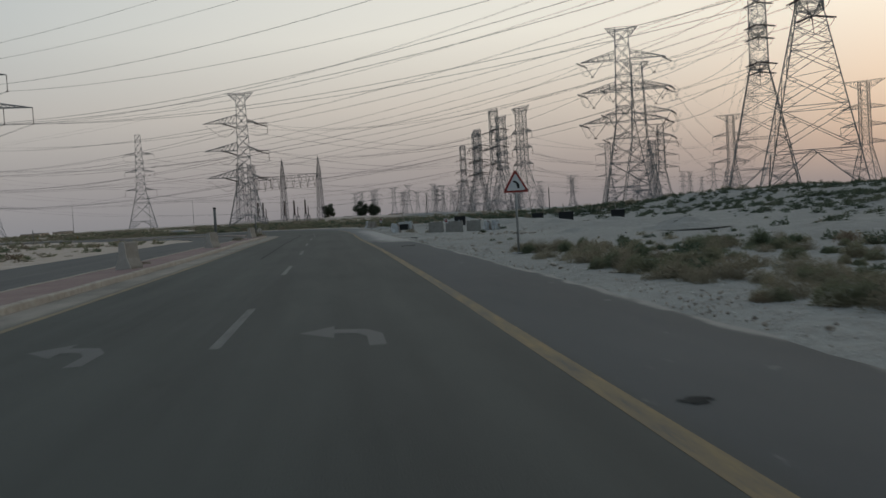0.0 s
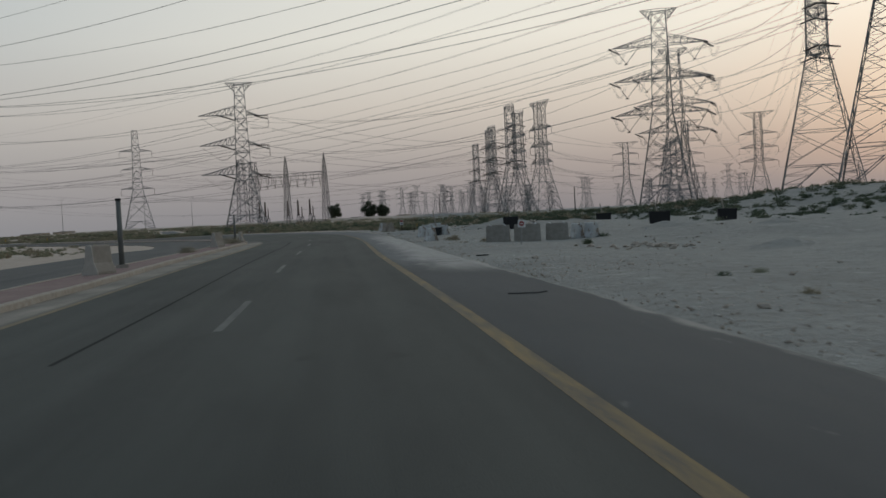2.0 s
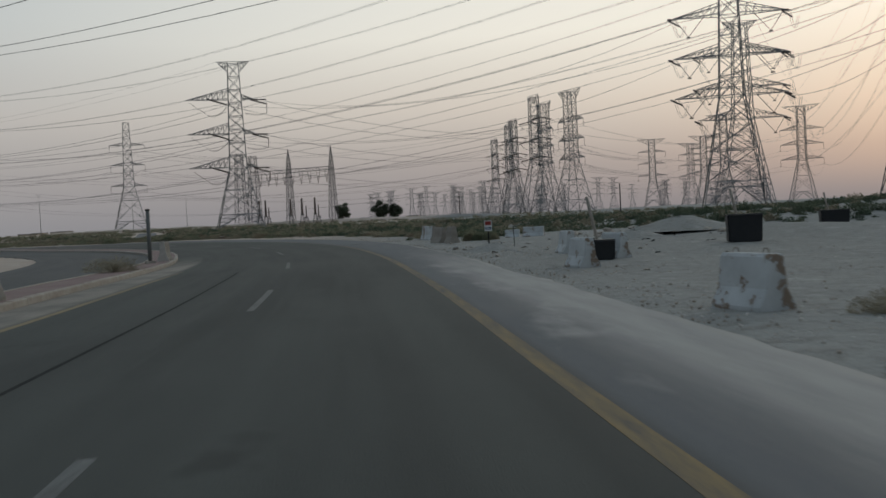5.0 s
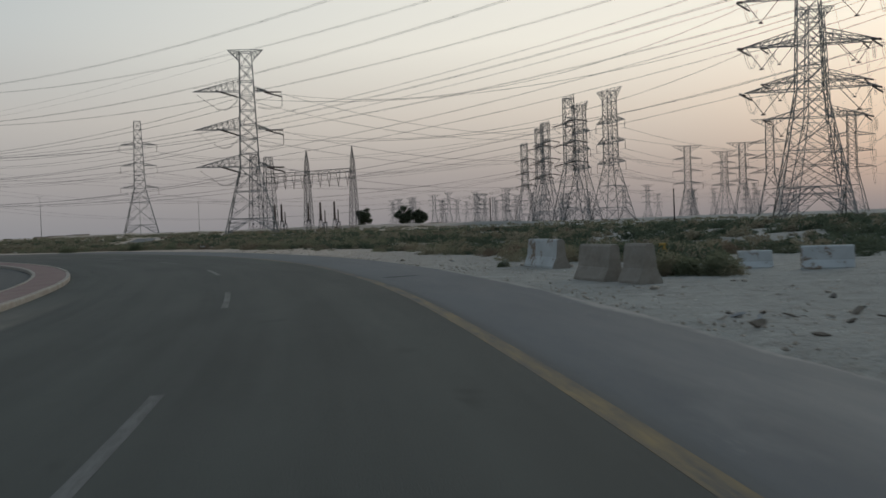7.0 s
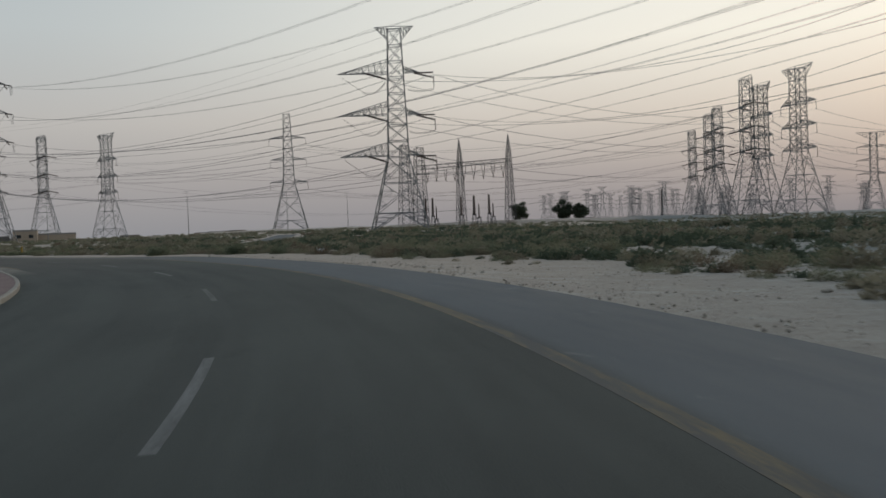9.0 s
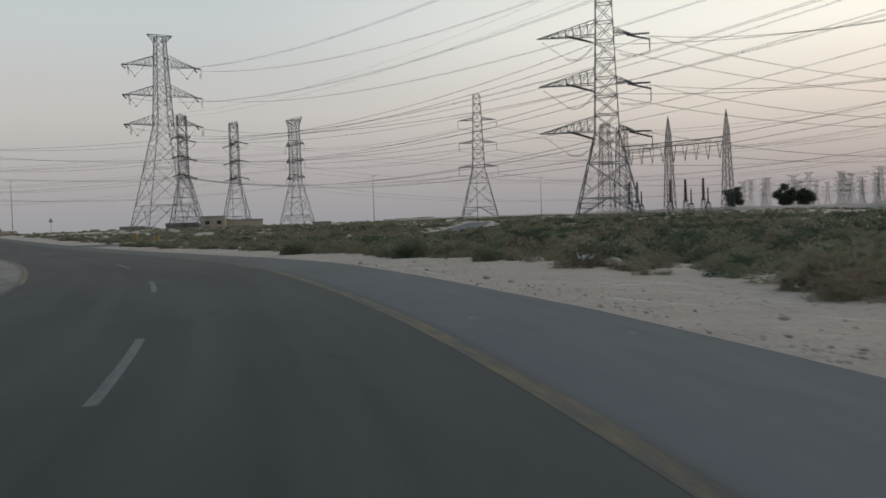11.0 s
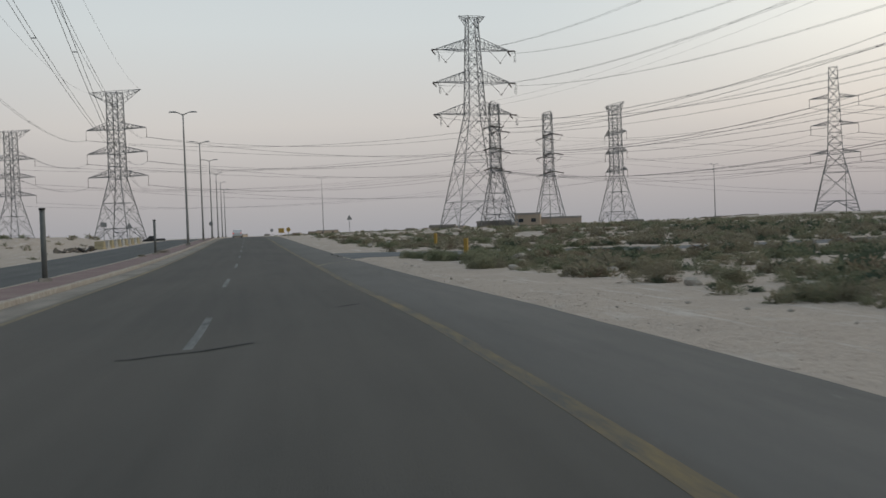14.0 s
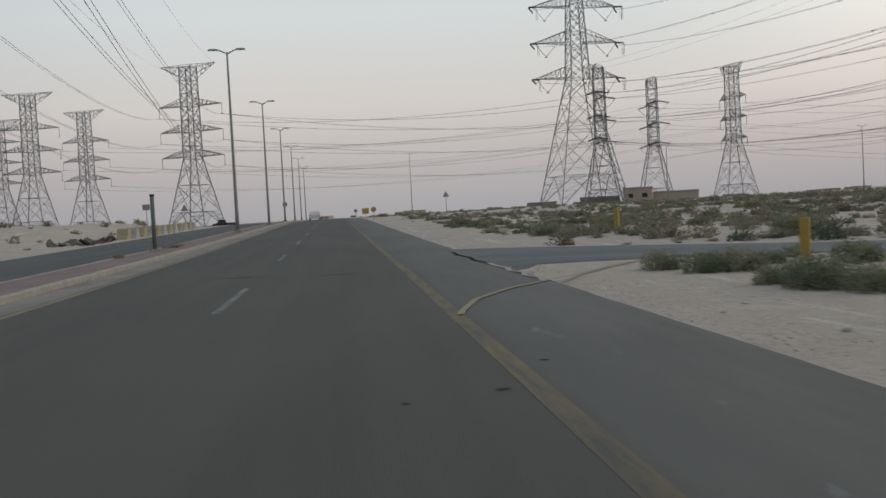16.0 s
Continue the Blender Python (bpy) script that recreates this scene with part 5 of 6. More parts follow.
for i, (q, r_) in enumerate(((0.08, 0.5), (0.16, 0.55), (0.2, 0.3), (0.48, 0.5), (0.62, 0.6), (0.67, 0.3), (0.78, 0.55), (0.82, 0.3))):
    bushing(-91.0 + 35.0 * q + 1.0, 476.0 - 19.0 * q - 8.0, 10.0 if r_ > 0.4 else 7.0, r_)

GREEN_TREE = leafy("dark_tree_leaves", [(0.0, (0.045, 0.062, 0.042)), (0.6, (0.085, 0.1, 0.065)), (1.0, (0.12, 0.135, 0.09))])
BARK = simple("bark", (0.06, 0.045, 0.032), (0.1, 0.08, 0.06), 2.0, 0.9)
SCRUB = leafy("desert_scrub_leaves", [(0.0, (0.06, 0.088, 0.058)), (0.25, (0.12, 0.148, 0.095)), (0.48, (0.215, 0.222, 0.145)), (0.66, (0.3, 0.265, 0.185)), (0.82, (0.19, 0.14, 0.105)), (1.0, (0.12, 0.09, 0.072))])
SCRUB_DARK = leafy("dark_scrub_leaves", [(0.0, (0.055, 0.078, 0.054)), (0.4, (0.1, 0.125, 0.085)), (0.75, (0.15, 0.16, 0.11)), (1.0, (0.22, 0.2, 0.15))])
# paler copy of the scrub leaves: brighter light past the bend put into colour
SCRUB_LIT = leafy("lit_scrub_leaves", [(0.0, (0.14, 0.16, 0.1)), (0.4, (0.23, 0.24, 0.15)), (0.75, (0.32, 0.3, 0.205)), (1.0, (0.24, 0.19, 0.135))])
DRY = leafy("dry_scrub_twigs", [(0.0, (0.175, 0.152, 0.112)), (0.5, (0.27, 0.242, 0.175)), (1.0, (0.385, 0.35, 0.262))])


def tree(x, y, w, h, seed):
    rng = random.Random(seed)
    t = tagged(new("tree", None), "dark rounded desert tree standing alone on the plain", "tree", "trees on the plain")
    tr = Soup()
    tr.tube([(0, 0, -0.3), (0.05, 0, h * 0.15), (-0.05, 0.1, h * 0.4)], [0.3, 0.24, 0.14], 8)
    for i in range(7):
        a = i * 0.9 + rng.uniform(0, 0.4)
        tr.tube([(0, 0.05, h * 0.2), (math.cos(a) * w * 0.15, math.sin(a) * w * 0.15, h * 0.4), (math.cos(a) * w * 0.36, math.sin(a) * w * 0.36, h * rng.uniform(0.5, 0.8))],
                [0.12, 0.08, 0.03], 5)
    tr.ob("trunk", BARK, t)
    v, f = [], []
    lobes = []
    while len(lobes) < 34:
        c = Vector((rng.uniform(-1, 1), rng.uniform(-1, 1), rng.uniform(-1, 1)))
        if c.length < 1:
            lobes.append((Vector((c.x * w * 0.36, c.y * w * 0.36, h * (0.5 + 0.37 * c.z))), rng.uniform(0.12, 0.19) * w))
    for c, r in lobes:
        for _ in range(150):
            d = Vector((rng.gauss(0, 1), rng.gauss(0, 1), rng.gauss(0, 1))).normalized()
            p = c + Vector((d.x, d.y, d.z * 0.8)) * r * rng.uniform(0.35, 1.06)
            if p.z < h * 0.04:
                continue
            u = Vector((rng.gauss(0, 1), rng.gauss(0, 1), rng.gauss(0, 1))).normalized()
            q = d.cross(u) * rng.uniform(0.18, 0.36)
            e = u * rng.uniform(0.12, 0.3)
            k = len(v)
            v.extend([tuple(p - q), tuple(p + e), tuple(p + q), tuple(p - e)])
            f.append((k, k + 1, k + 2, k + 3))
    mesh_ob("crown", v, f, GREEN_TREE, t)
    t.matrix_basis = pose(x, y, gz(x, y), 0, 0, seed * 40)


tree(-60.1, 523.7, 9.8, 9.8, 1)
tree(-42.5, 523.0, 10.0, 9.6, 2)
tree(-35.6, 524.5, 8.6, 7.8, 3)

BEIGE = concrete("beige_render", (0.42, 0.33, 0.25), (0.5, 0.41, 0.32))
ROOF = simple("roof_grey", (0.3, 0.28, 0.26), (0.36, 0.33, 0.3), 0.5, 0.9)
PANE = simple("window_dark", (0.03, 0.035, 0.04), (0.05, 0.055, 0.06), 1.0, 0.15)


def building(x, y, turn, w, dep, h, label, n_win=3, mat=None):
    t = tagged(new("building", None), label, "building", "far low buildings")
    s = Soup()
    s.box((0, 0, h / 2), (w, dep, h))
    s.ob("wall", mat or BEIGE, t)
    r = Soup()
    r.box((0, 0, h + 0.15), (w + 0.3, dep + 0.3, 0.3))
    for q in (-1, 1):
        r.box((0, q * (dep / 2), h + 0.45), (w + 0.2, 0.2, 0.4))
    r.ob("roof", ROOF, t)
    for i in range(n_win):
        cx = -w / 2 + w * (i + 0.5) / n_win
        p = Soup()
        p.box((cx, -dep / 2 - 0.04, h * 0.55), (min(1.6, w / n_win * 0.5), 0.1, h * 0.3))
        p.ob("window", PANE, t)
    t.matrix_basis = pose(x, y, gz(x, y) - 0.2, 0, 0, turn)


building(-243, 464, 30, 8.5, 7.0, 4.2, "low beige flat-roofed hut at the foot of a pylon", 2)
building(-235, 472, 30, 14.0, 0.5, 2.6, "low beige boundary wall at the foot of a pylon", 0)
building(-275, 457, 30, 9.0, 4.0, 1.4, "low grey walled enclosure at the foot of a pylon", 0, CONCRETE)
building(-256, 462, 30, 12.0, 0.5, 2.0, "low grey boundary wall between the feet of pylons", 0, CONCRETE)
brng = random.Random(9)
for i in range(30):
    az = radians(brng.uniform(0, 52))
    r_ = brng.uniform(900, 1600)
    building(-40 - math.sin(az) * r_, 160 + math.cos(az) * r_, math.degrees(az) + brng.uniform(-30, 30), brng.uniform(8, 26), brng.uniform(6, 12), brng.uniform(2.2, 4.2),
             "far low beige building on the flat horizon", brng.choice((2, 3, 4)), brng.choice((BEIGE, BEIGE, CONCRETE, ROOF)))

# far pylons, small with distance
frng = random.Random(21)
for i in range(46):
    az = radians(frng.uniform(-7, 5) if i < 34 else frng.uniform(-18, -7))
    r_ = frng.uniform(1400, 2300)
    pylon("far%d" % i, frng.choice(("wide", "slim", "wide")), -10 - math.sin(az) * r_, 100 + math.cos(az) * r_, frng.uniform(-40, 40), frng.uniform(42, 56))


def utility_pole(x, y, h):
    t = tagged(new("utility_pole", None), "plain dark wooden pole far off on the plain", "pole", "far poles")
    s = Soup()
    s.tube([(0, 0, -0.3), (0, 0, h)], [0.2, 0.14], 8)
    s.ob("shaft", DARK, t)
    t.matrix_basis = pose(x, y, gz(x, y), 0, 0, 0)


utility_pole(-6.2, 448.6, 9.6)
utility_pole(39.3, 351.8, 8.7)


# ---- vehicles far off ----
CAR_WHITE = simple("white_car_paint", (0.6, 0.6, 0.6), (0.66, 0.66, 0.65), 1.0, 0.3, 0, 0.0, 0.5)
CAR_BLACK = simple("black_car_paint", (0.012, 0.012, 0.014), (0.02, 0.02, 0.02), 1.0, 0.3, 0, 0.0, 0.5)
RUBBER = simple("rubber", (0.015, 0.015, 0.015), (0.025, 0.025, 0.025), 3.0, 0.85)
LIGHT_RED = Mat("tail_light", 0.4)
LIGHT_RED.color((0.5, 0.02, 0.015))
LIGHT_RED.b.inputs["Emission Color"].default_value = (1.0, 0.06, 0.03, 1)
LIGHT_RED.b.inputs["Emission Strength"].default_value = 0.4
LIGHT_RED = LIGHT_RED.m


def car(label, mat, pickup, m):
    """A car with its nose along +y: a body swept through side profiles, glass, wheels, lights."""
    t = tagged(new("car", None), label, "car")
    ln = 5.1 if pickup else 4.4
    w = 0.92 if pickup else 0.88
    low = [(-ln / 2, 0.45), (-ln / 2, 0.95), (-ln / 2 + 0.1, 1.02), (ln / 2 - 1.2, 1.02), (ln / 2 - 0.15, 0.85), (ln / 2, 0.6), (ln / 2, 0.35), (-ln / 2 + 0.2, 0.3)]
    if pickup:
        cab = [(-0.35, 1.0), (-0.15, 1.68), (0.95, 1.72), (1.55, 1.02)]
    else:
        cab = [(-ln / 2 + 0.1, 1.0), (-ln / 2 + 0.45, 1.46), (0.35, 1.5), (1.15, 1.02)]

    def swept(prof, half, tuck):
        bm = bmesh.new()
        rows = [[bm.verts.new((x, y, z)) for y, z in prof] for x in (-half, -half + tuck, half - tuck, half)]
        mid = sum(z for _, z in prof) / len(prof)
        for r, k in ((rows[0], 0.9), (rows[3], 0.9)):
            for q in r:
                q.co.z = mid + (q.co.z - mid) * k
        n = len(prof)
        for a, b in zip(rows, rows[1:]):
            for i in range(n):
                bm.faces.new((a[i], a[(i + 1) % n], b[(i + 1) % n], b[i]))
        bm.faces.new(rows[0][::-1])
        bm.faces.new(rows[3])
        bmesh.ops.recalc_face_normals(bm, faces=bm.faces[:])
        return bm
    part("body", swept(low, w, 0.12), mat, t)
    part("cabin", swept(cab, w - 0.12, 0.16), mat, t)
    glass = [(y * 0.92 + (cab[0][0] + cab[-1][0]) / 2 * 0.08, 1.04 + (z - 1.0) * 0.82) for y, z in cab]
    part("window", swept(glass, w - 0.1, 0.1), PANE, t)
    back = plate([(-w + 0.25, 1.08), (w - 0.25, 1.08), (w - 0.33, 1.38), (-w + 0.33, 1.38)], -0.01, 0.01)
    ob = part("rear_window", back, PANE, t)
    ob.matrix_basis = pose(0, (cab[0][0] + cab[1][0]) / 2 - 0.03, 0, -22 if not pickup else -12, 0, 0)
    for sx in (-1, 1):
        for y in (-ln * 0.3, ln * 0.31):
            wh = Soup()
            wh.tube([(sx * (w - 0.2), y, 0.33), (sx * (w - 0.18), y, 0.33), (sx * w, y, 0.33)], [0.33, 0.33, 0.31], 14)
            wheel = wh.ob("wheel", RUBBER, t)
            rim = Soup()
            rim.tube([(sx * (w - 0.02), y, 0.33), (sx * (w + 0.012), y, 0.33)], 0.2, 10)
            rim.ob("rim", SIGN_GREY, wheel)
        tl = Soup()
        tl.box((sx * (w - 0.16), -ln / 2 - 0.005, 0.86), (0.26, 0.05, 0.14))
        tl.ob("tail_light", LIGHT_RED, t)
    b = Soup()
    b.box((0, -ln / 2, 0.48), (2 * w - 0.1, 0.16, 0.2))
    b.ob("bumper", mat if not pickup else DARK, t)
    n = Soup()
    n.box((0, -ln / 2 - 0.01, 0.72), (0.5, 0.04, 0.12))
    n.ob("number_plate", SIGN_WHITE, t)
    t.matrix_basis = m
    return t


p_ = at(392.0, -3.1, 0.0)
car("small white hatchback with lit red tail lights on the road", CAR_WHITE, False, pose(p_.x, p_.y, p_.z, 0, 0, 51.2))
p_ = at(436.0, -22.5, -0.1)
car("black pickup truck on the oncoming carriageway", CAR_BLACK, True, pose(p_.x, p_.y, gz(p_.x, p_.y), 0, 0, 51.2 + 97))


# ---- signs at the far end ----
def far_sign(s_, d_, h, kind, mat, label, size=0.45):
    t = tagged(new("road_sign", None), label, "road sign", "far road signs")
    p = Soup()
    p.tube([(0, 0.05, -0.1), (0, 0.05, h)], 0.045, 8)
    p.ob("post", LAMP_GREY, t)
    if kind == "round":
        pts = [(size * math.cos(i * math.pi / 9), h + size * 0.5 + size * math.sin(i * math.pi / 9)) for i in range(18)]
    elif kind == "tri":
        pts = [(a, h - 0.1 + b) for a, b in rounded_triangle(size * 1.8, 0.05)]
    else:
        pts = [(-size, h - size * 0.4), (size, h - size * 0.4), (size, h + size * 1.2), (-size, h + size * 1.2)]
    part("face", plate(pts, -0.02, 0.02), mat, t)
    q = at(s_, d_, 0)
    z = gz(q.x, q.y) if d_ > EDGE_R or d_ < EDGE_L else q.z + 0.13
    t.matrix_basis = pose(q.x, q.y, z, 0, 0, math.degrees(heading(s_)))


far_sign(LAMP_S + 90, -8.1, 2.6, "round", SIGN_GREY, "round grey-backed sign on the median", 0.42)
far_sign(351, 4.9, 1.1, "round", SIGN_YELLOW, "round yellow roadwork sign on the verge", 0.33)
far_sign(376, 4.7, 0.9, "square", SIGN_YELLOW, "square yellow roadwork sign on the verge", 0.5)
far_sign(452, 4.9, 1.4, "round", SIGN_GREY, "small grey-backed round sign on the verge", 0.4)
far_sign(LAMP_S + 70, 17.0, 2.6, "tri", SIGN_GREY, "triangular sign seen small on the far verge", 0.5)
far_sign(LAMP_S + 55, -19.5, 2.4, "tri", SIGN_GREY, "grey back of a triangular sign beyond the far carriageway", 0.5)
far_sign(LAMP_S + 34, -20.5, 2.5, "square", SIGN_GREY, "grey back of a square sign beyond the far carriageway", 0.4)

# ---- a long low bank of pale sand before the far pylons ----
def sand_bank(pts, h, w):
    line = [Vector(p) for p in pts]
    fine = [a.lerp(b, i / 14) for a, b in zip(line, line[1:]) for i in range(14)] + [line[-1]]
    prof = [(-0.5, -0.4), (-0.32, 0.35), (-0.16, 0.85), (0.0, 1.0), (0.2, 0.75), (0.36, 0.3), (0.5, -0.4)]
    v, f, n = [], [], len(prof)
    for i, p in enumerate(fine):
        d = (fine[min(i + 1, len(fine) - 1)] - fine[max(i - 1, 0)]).normalized()
        ends = min(1.0, i / 5, (len(fine) - 1 - i) / 5)
        for q, k in prof:
            x, y = p.x + d.y * q * w, p.y - d.x * q * w
            v.append((x, y, gz(x, y) + (h * ends * k if k > 0 else -0.3) * (1 + 0.3 * noise.noise((i * 0.5, q * 3, 2.0)))))
    for i in range(len(fine) - 1):
        f += [(i * n + j, i * n + j + 1, (i + 1) * n + j + 1, (i + 1) * n + j) for j in range(n - 1)]
    return tagged(mesh_ob("sand_bank", v, f, SAND, None, "", True), "long low bank of pale sand on the plain", "sand bank")


sand_bank([(-196, 498), (-160, 496), (-127, 490), (-94, 474), (-40, 452), (20, 440)], 1.2, 9.0)

# ---- stones, rubble and litter ----
STONE = concrete("stone", (0.37, 0.325, 0.27), (0.49, 0.44, 0.38))


def rock_mesh(seed, flat=0.6):
    rng = random.Random(seed)
    bm = bmesh.new()
    bmesh.ops.create_icosphere(bm, subdivisions=2, radius=0.5)
    off = Vector((seed * 3.1, seed * 1.7, 0))
    for q in bm.verts:
        k = 1 + 0.55 * noise.noise(q.co * 2.2 + off) + 0.2 * noise.noise(q.co * 5 + off)
        q.co = Vector((q.co.x * k, q.co.y * k * rng.uniform(0.85, 0.95), q.co.z * k * flat))
    me = bpy.data.meshes.new("stone")
    bm.to_mesh(me)
    bm.free()
    me.materials.append(STONE)
    return me


ROCKS = [rock_mesh(i, 0.45 + 0.07 * i) for i in range(5)]
srng = random.Random(33)


def stone(x, y, size, label="pale rough stone lying on the sand"):
    ob = tagged(new("stone", ROCKS[srng.randrange(5)]), label, "stone", "stones on the verge")
    ob.matrix_basis = pose(x, y, gz(x, y) + size * 0.12, 0, 0, srng.uniform(0, 360)) @ Matrix.Scale(size, 4)


for s_, d_, z_ in ((180.5, 9.2, 0.5), (236.8, 9.0, 0.55), (279.0, 8.4, 0.5), (234, 7.9, 0.4), (229, 9.6, 0.45), (222, 8.8, 0.4), (240, 11.5, 0.35), (16.0, 7.2, 0.2), (21, 6.4, 0.28),
                   (244, 8.0, 0.5), (218, 9.3, 0.6), (27.5, 9.5, 0.25)):
    p_ = at(s_, d_)
    stone(p_.x, p_.y, z_)
stone(-77.2, 221.3, 0.75, "large pale rock among shrubs")
for i in range(150):
    s_ = srng.uniform(8, 262)
    d_ = EDGE_R + 0.6 + srng.expovariate(0.22)
    if 246 < s_ < 262 and d_ > 3:
        continue
    p_ = at(s_, d_)
    stone(p_.x, p_.y, srng.uniform(0.06, 0.2) * (0.6 if s_ > 190 else 1.0))
for i in range(60):          # the rubble heap beyond the barriers
    x_, y_ = 1.5 + srng.gauss(0, 2.2), 116 + srng.gauss(0, 2.0)
    stone(x_, y_, srng.uniform(0.12, 0.45), "broken stone in a rubble heap on sand")
for i in range(44):          # a smaller heap on the open sand
    x_, y_ = 5.0 + srng.gauss(0, 0.9), 66 + srng.gauss(0, 0.8)
    stone(x_, y_, srng.uniform(0.1, 0.34), "broken stone in a low rubble heap on sand")

PLANK = simple("grey_timber", (0.13, 0.11, 0.09), (0.2, 0.17, 0.14), 3.0, 0.9)
CLOTH_WHITE = simple("white_plastic", (0.55, 0.58, 0.58), (0.66, 0.68, 0.68), 4.0, 0.5)
CLOTH = simple("torn_plastic", (0.3, 0.31, 0.32), (0.4, 0.4, 0.4), 4.0, 0.6)


def debris(x, y, ln, w, h, turn, mat, name, label):
    bm = bmesh.new()
    bmesh.ops.create_grid(bm, x_segments=7, y_segments=4, size=0.5)
    for q in bm.verts:
        q.co = Vector((q.co.x * ln, q.co.y * w, h * (0.5 + 0.5 * noise.noise((q.co.x * 3 + x, q.co.y * 4, y)))))
    ext = bmesh.ops.extrude_face_region(bm, geom=bm.faces[:])
    bmesh.ops.translate(bm, verts=[e for e in ext["geom"] if isinstance(e, bmesh.types.BMVert)], vec=(0, 0, 0.03))
    bmesh.ops.recalc_face_normals(bm, faces=bm.faces[:])
    ob = tagged(part(name, bm, mat), label, "litter", "litter on the verge")
    ob.matrix_basis = pose(x, y, gz(x, y) - 0.01, 0, 0, turn)


debris(-1.93, 62.6, 0.42, 0.12, 0.04, 10, RUBBER, "tyre_scrap", "thin black scrap of tyre rubber on sand")
for x_, y_, ln_, h_ in ((-33.8, 178.7, 0.4, 0.45), (-110.3, 249.6, 0.5, 0.4), (-47.0, 196.5, 0.4, 0.3)):
    debris(x_, y_, ln_, ln_ * 0.8, h_, x_ * 7, CLOTH_WHITE, "plastic_bag", "crumpled white plastic bag caught among shrubs")
debris(5.6, 25.5, 0.9, 0.15, 0.06, -30, PLANK, "plank", "grey broken plank lying on sand")
debris(6.8, 24.0, 0.7, 0.12, 0.05, 20, PLANK, "plank", "grey broken plank lying on sand")
debris(-6.6, 126.5, 1.0, 0.3, 0.25, 60, RUBBER, "tyre_scrap", "black scrap of tyre rubber beside a barrier")
debris(-6.9, 128.0, 0.9, 0.35, 0.3, 20, PLANK, "plank", "broken board propped beside a barrier")
debris(2.3, 31.9, 0.3, 0.2, 0.1, 5, CLOTH, "plastic_scrap", "white plastic scrap at the sign's foot")


def shard_mesh(name, seed, mat, slim, n):
    """A broken splinter or sheet: a bent slab with a torn outline."""
    rng = random.Random(seed)
    bm = bmesh.new()
    low, high = [], []
    bend = rng.uniform(-0.25, 0.25)
    for i in range(n):
        a = 2 * math.pi * i / n + rng.uniform(-0.3, 0.3)
        x, y = math.cos(a) * 0.5 * rng.uniform(0.65, 1.05), math.sin(a) * 0.5 * slim * rng.uniform(0.5, 1.1)
        z = bend * x * 2 * slim + rng.uniform(0, 0.12) * slim
        low.append(bm.verts.new((x, y, z)))
        high.append(bm.verts.new((x * 0.96, y * 0.92, z + 0.05 + 0.1 * slim)))
    bm.faces.new(list(reversed(low)))
    bm.faces.new(high)
    for i in range(n):
        bm.faces.new((low[i], low[(i + 1) % n], high[(i + 1) % n], high[i]))
    me = bpy.data.meshes.new(name)
    bm.to_mesh(me)
    bm.free()
    me.materials.append(mat)
    return me


SHARDS = {mat.name: [shard_mesh("scrap", 40 + i, mat, slim, n) for i, (slim, n) in enumerate(((0.14, 6), (0.3, 7), (0.6, 8), (0.18, 5)))] for mat in (PLANK, STONE, CLOTH, DARK, RUBBER)}


def scrap(x, y, size, mat, label, tilt=25):
    ob = tagged(new("scrap", SHARDS[mat.name][srng.randrange(4)]), label, "litter", "litter on the verge")
    ob.matrix_basis = pose(x, y, gz(x, y) + size * 0.03, srng.uniform(-tilt, tilt), srng.uniform(-tilt, tilt), srng.uniform(0, 360)) @ Matrix.Scale(size, 4)


for i in range(60):          # dumped rubbish beyond the oncoming carriageway
    p_ = at(srng.uniform(299, 312), srng.uniform(-19.5, -16.8))
    scrap(p_.x, p_.y, srng.uniform(0.5, 1.5), srng.choice((PLANK, DARK, STONE, PLANK)), "broken boards and rubbish dumped on the sand", 50)
for i in range(16):
    p_ = at(srng.uniform(20, 250), srng.uniform(5.4, 11))
    scrap(p_.x, p_.y, srng.uniform(0.1, 0.3), srng.choice((PLANK, CLOTH, PLANK)), "small scrap of litter on the sand")
for x0_, y0_, n_, w_ in ((-7.5, 112.9, 26, 0.55), (-5.7, 110.6, 8, 0.3), (-6.2, 107.2, 8, 0.5), (6.5, 72.0, 22, 1.6), (12.0, 84.0, 18, 2.0), (9.0, 47.0, 12, 1.5)):
    for i in range(n_):
        scrap(x0_ + srng.gauss(0, w_), y0_ + srng.gauss(0, w_), srng.uniform(0.08, 0.32), srng.choice((PLANK, PLANK, STONE, CLOTH)), "small scrap of dumped litter on the sand", 40)
for i in range(40):
    x_, y_ = -2.0 + srng.gauss(0, 2.5), 112 + srng.gauss(0, 2.5)
    if lateral(np.array([x_]), np.array([y_]))[1][0] > 7:
        scrap(x_, y_, srng.uniform(0.12, 0.4), srng.choice((PLANK, DARK, RUBBER)), "dark scrap of litter on the sand")


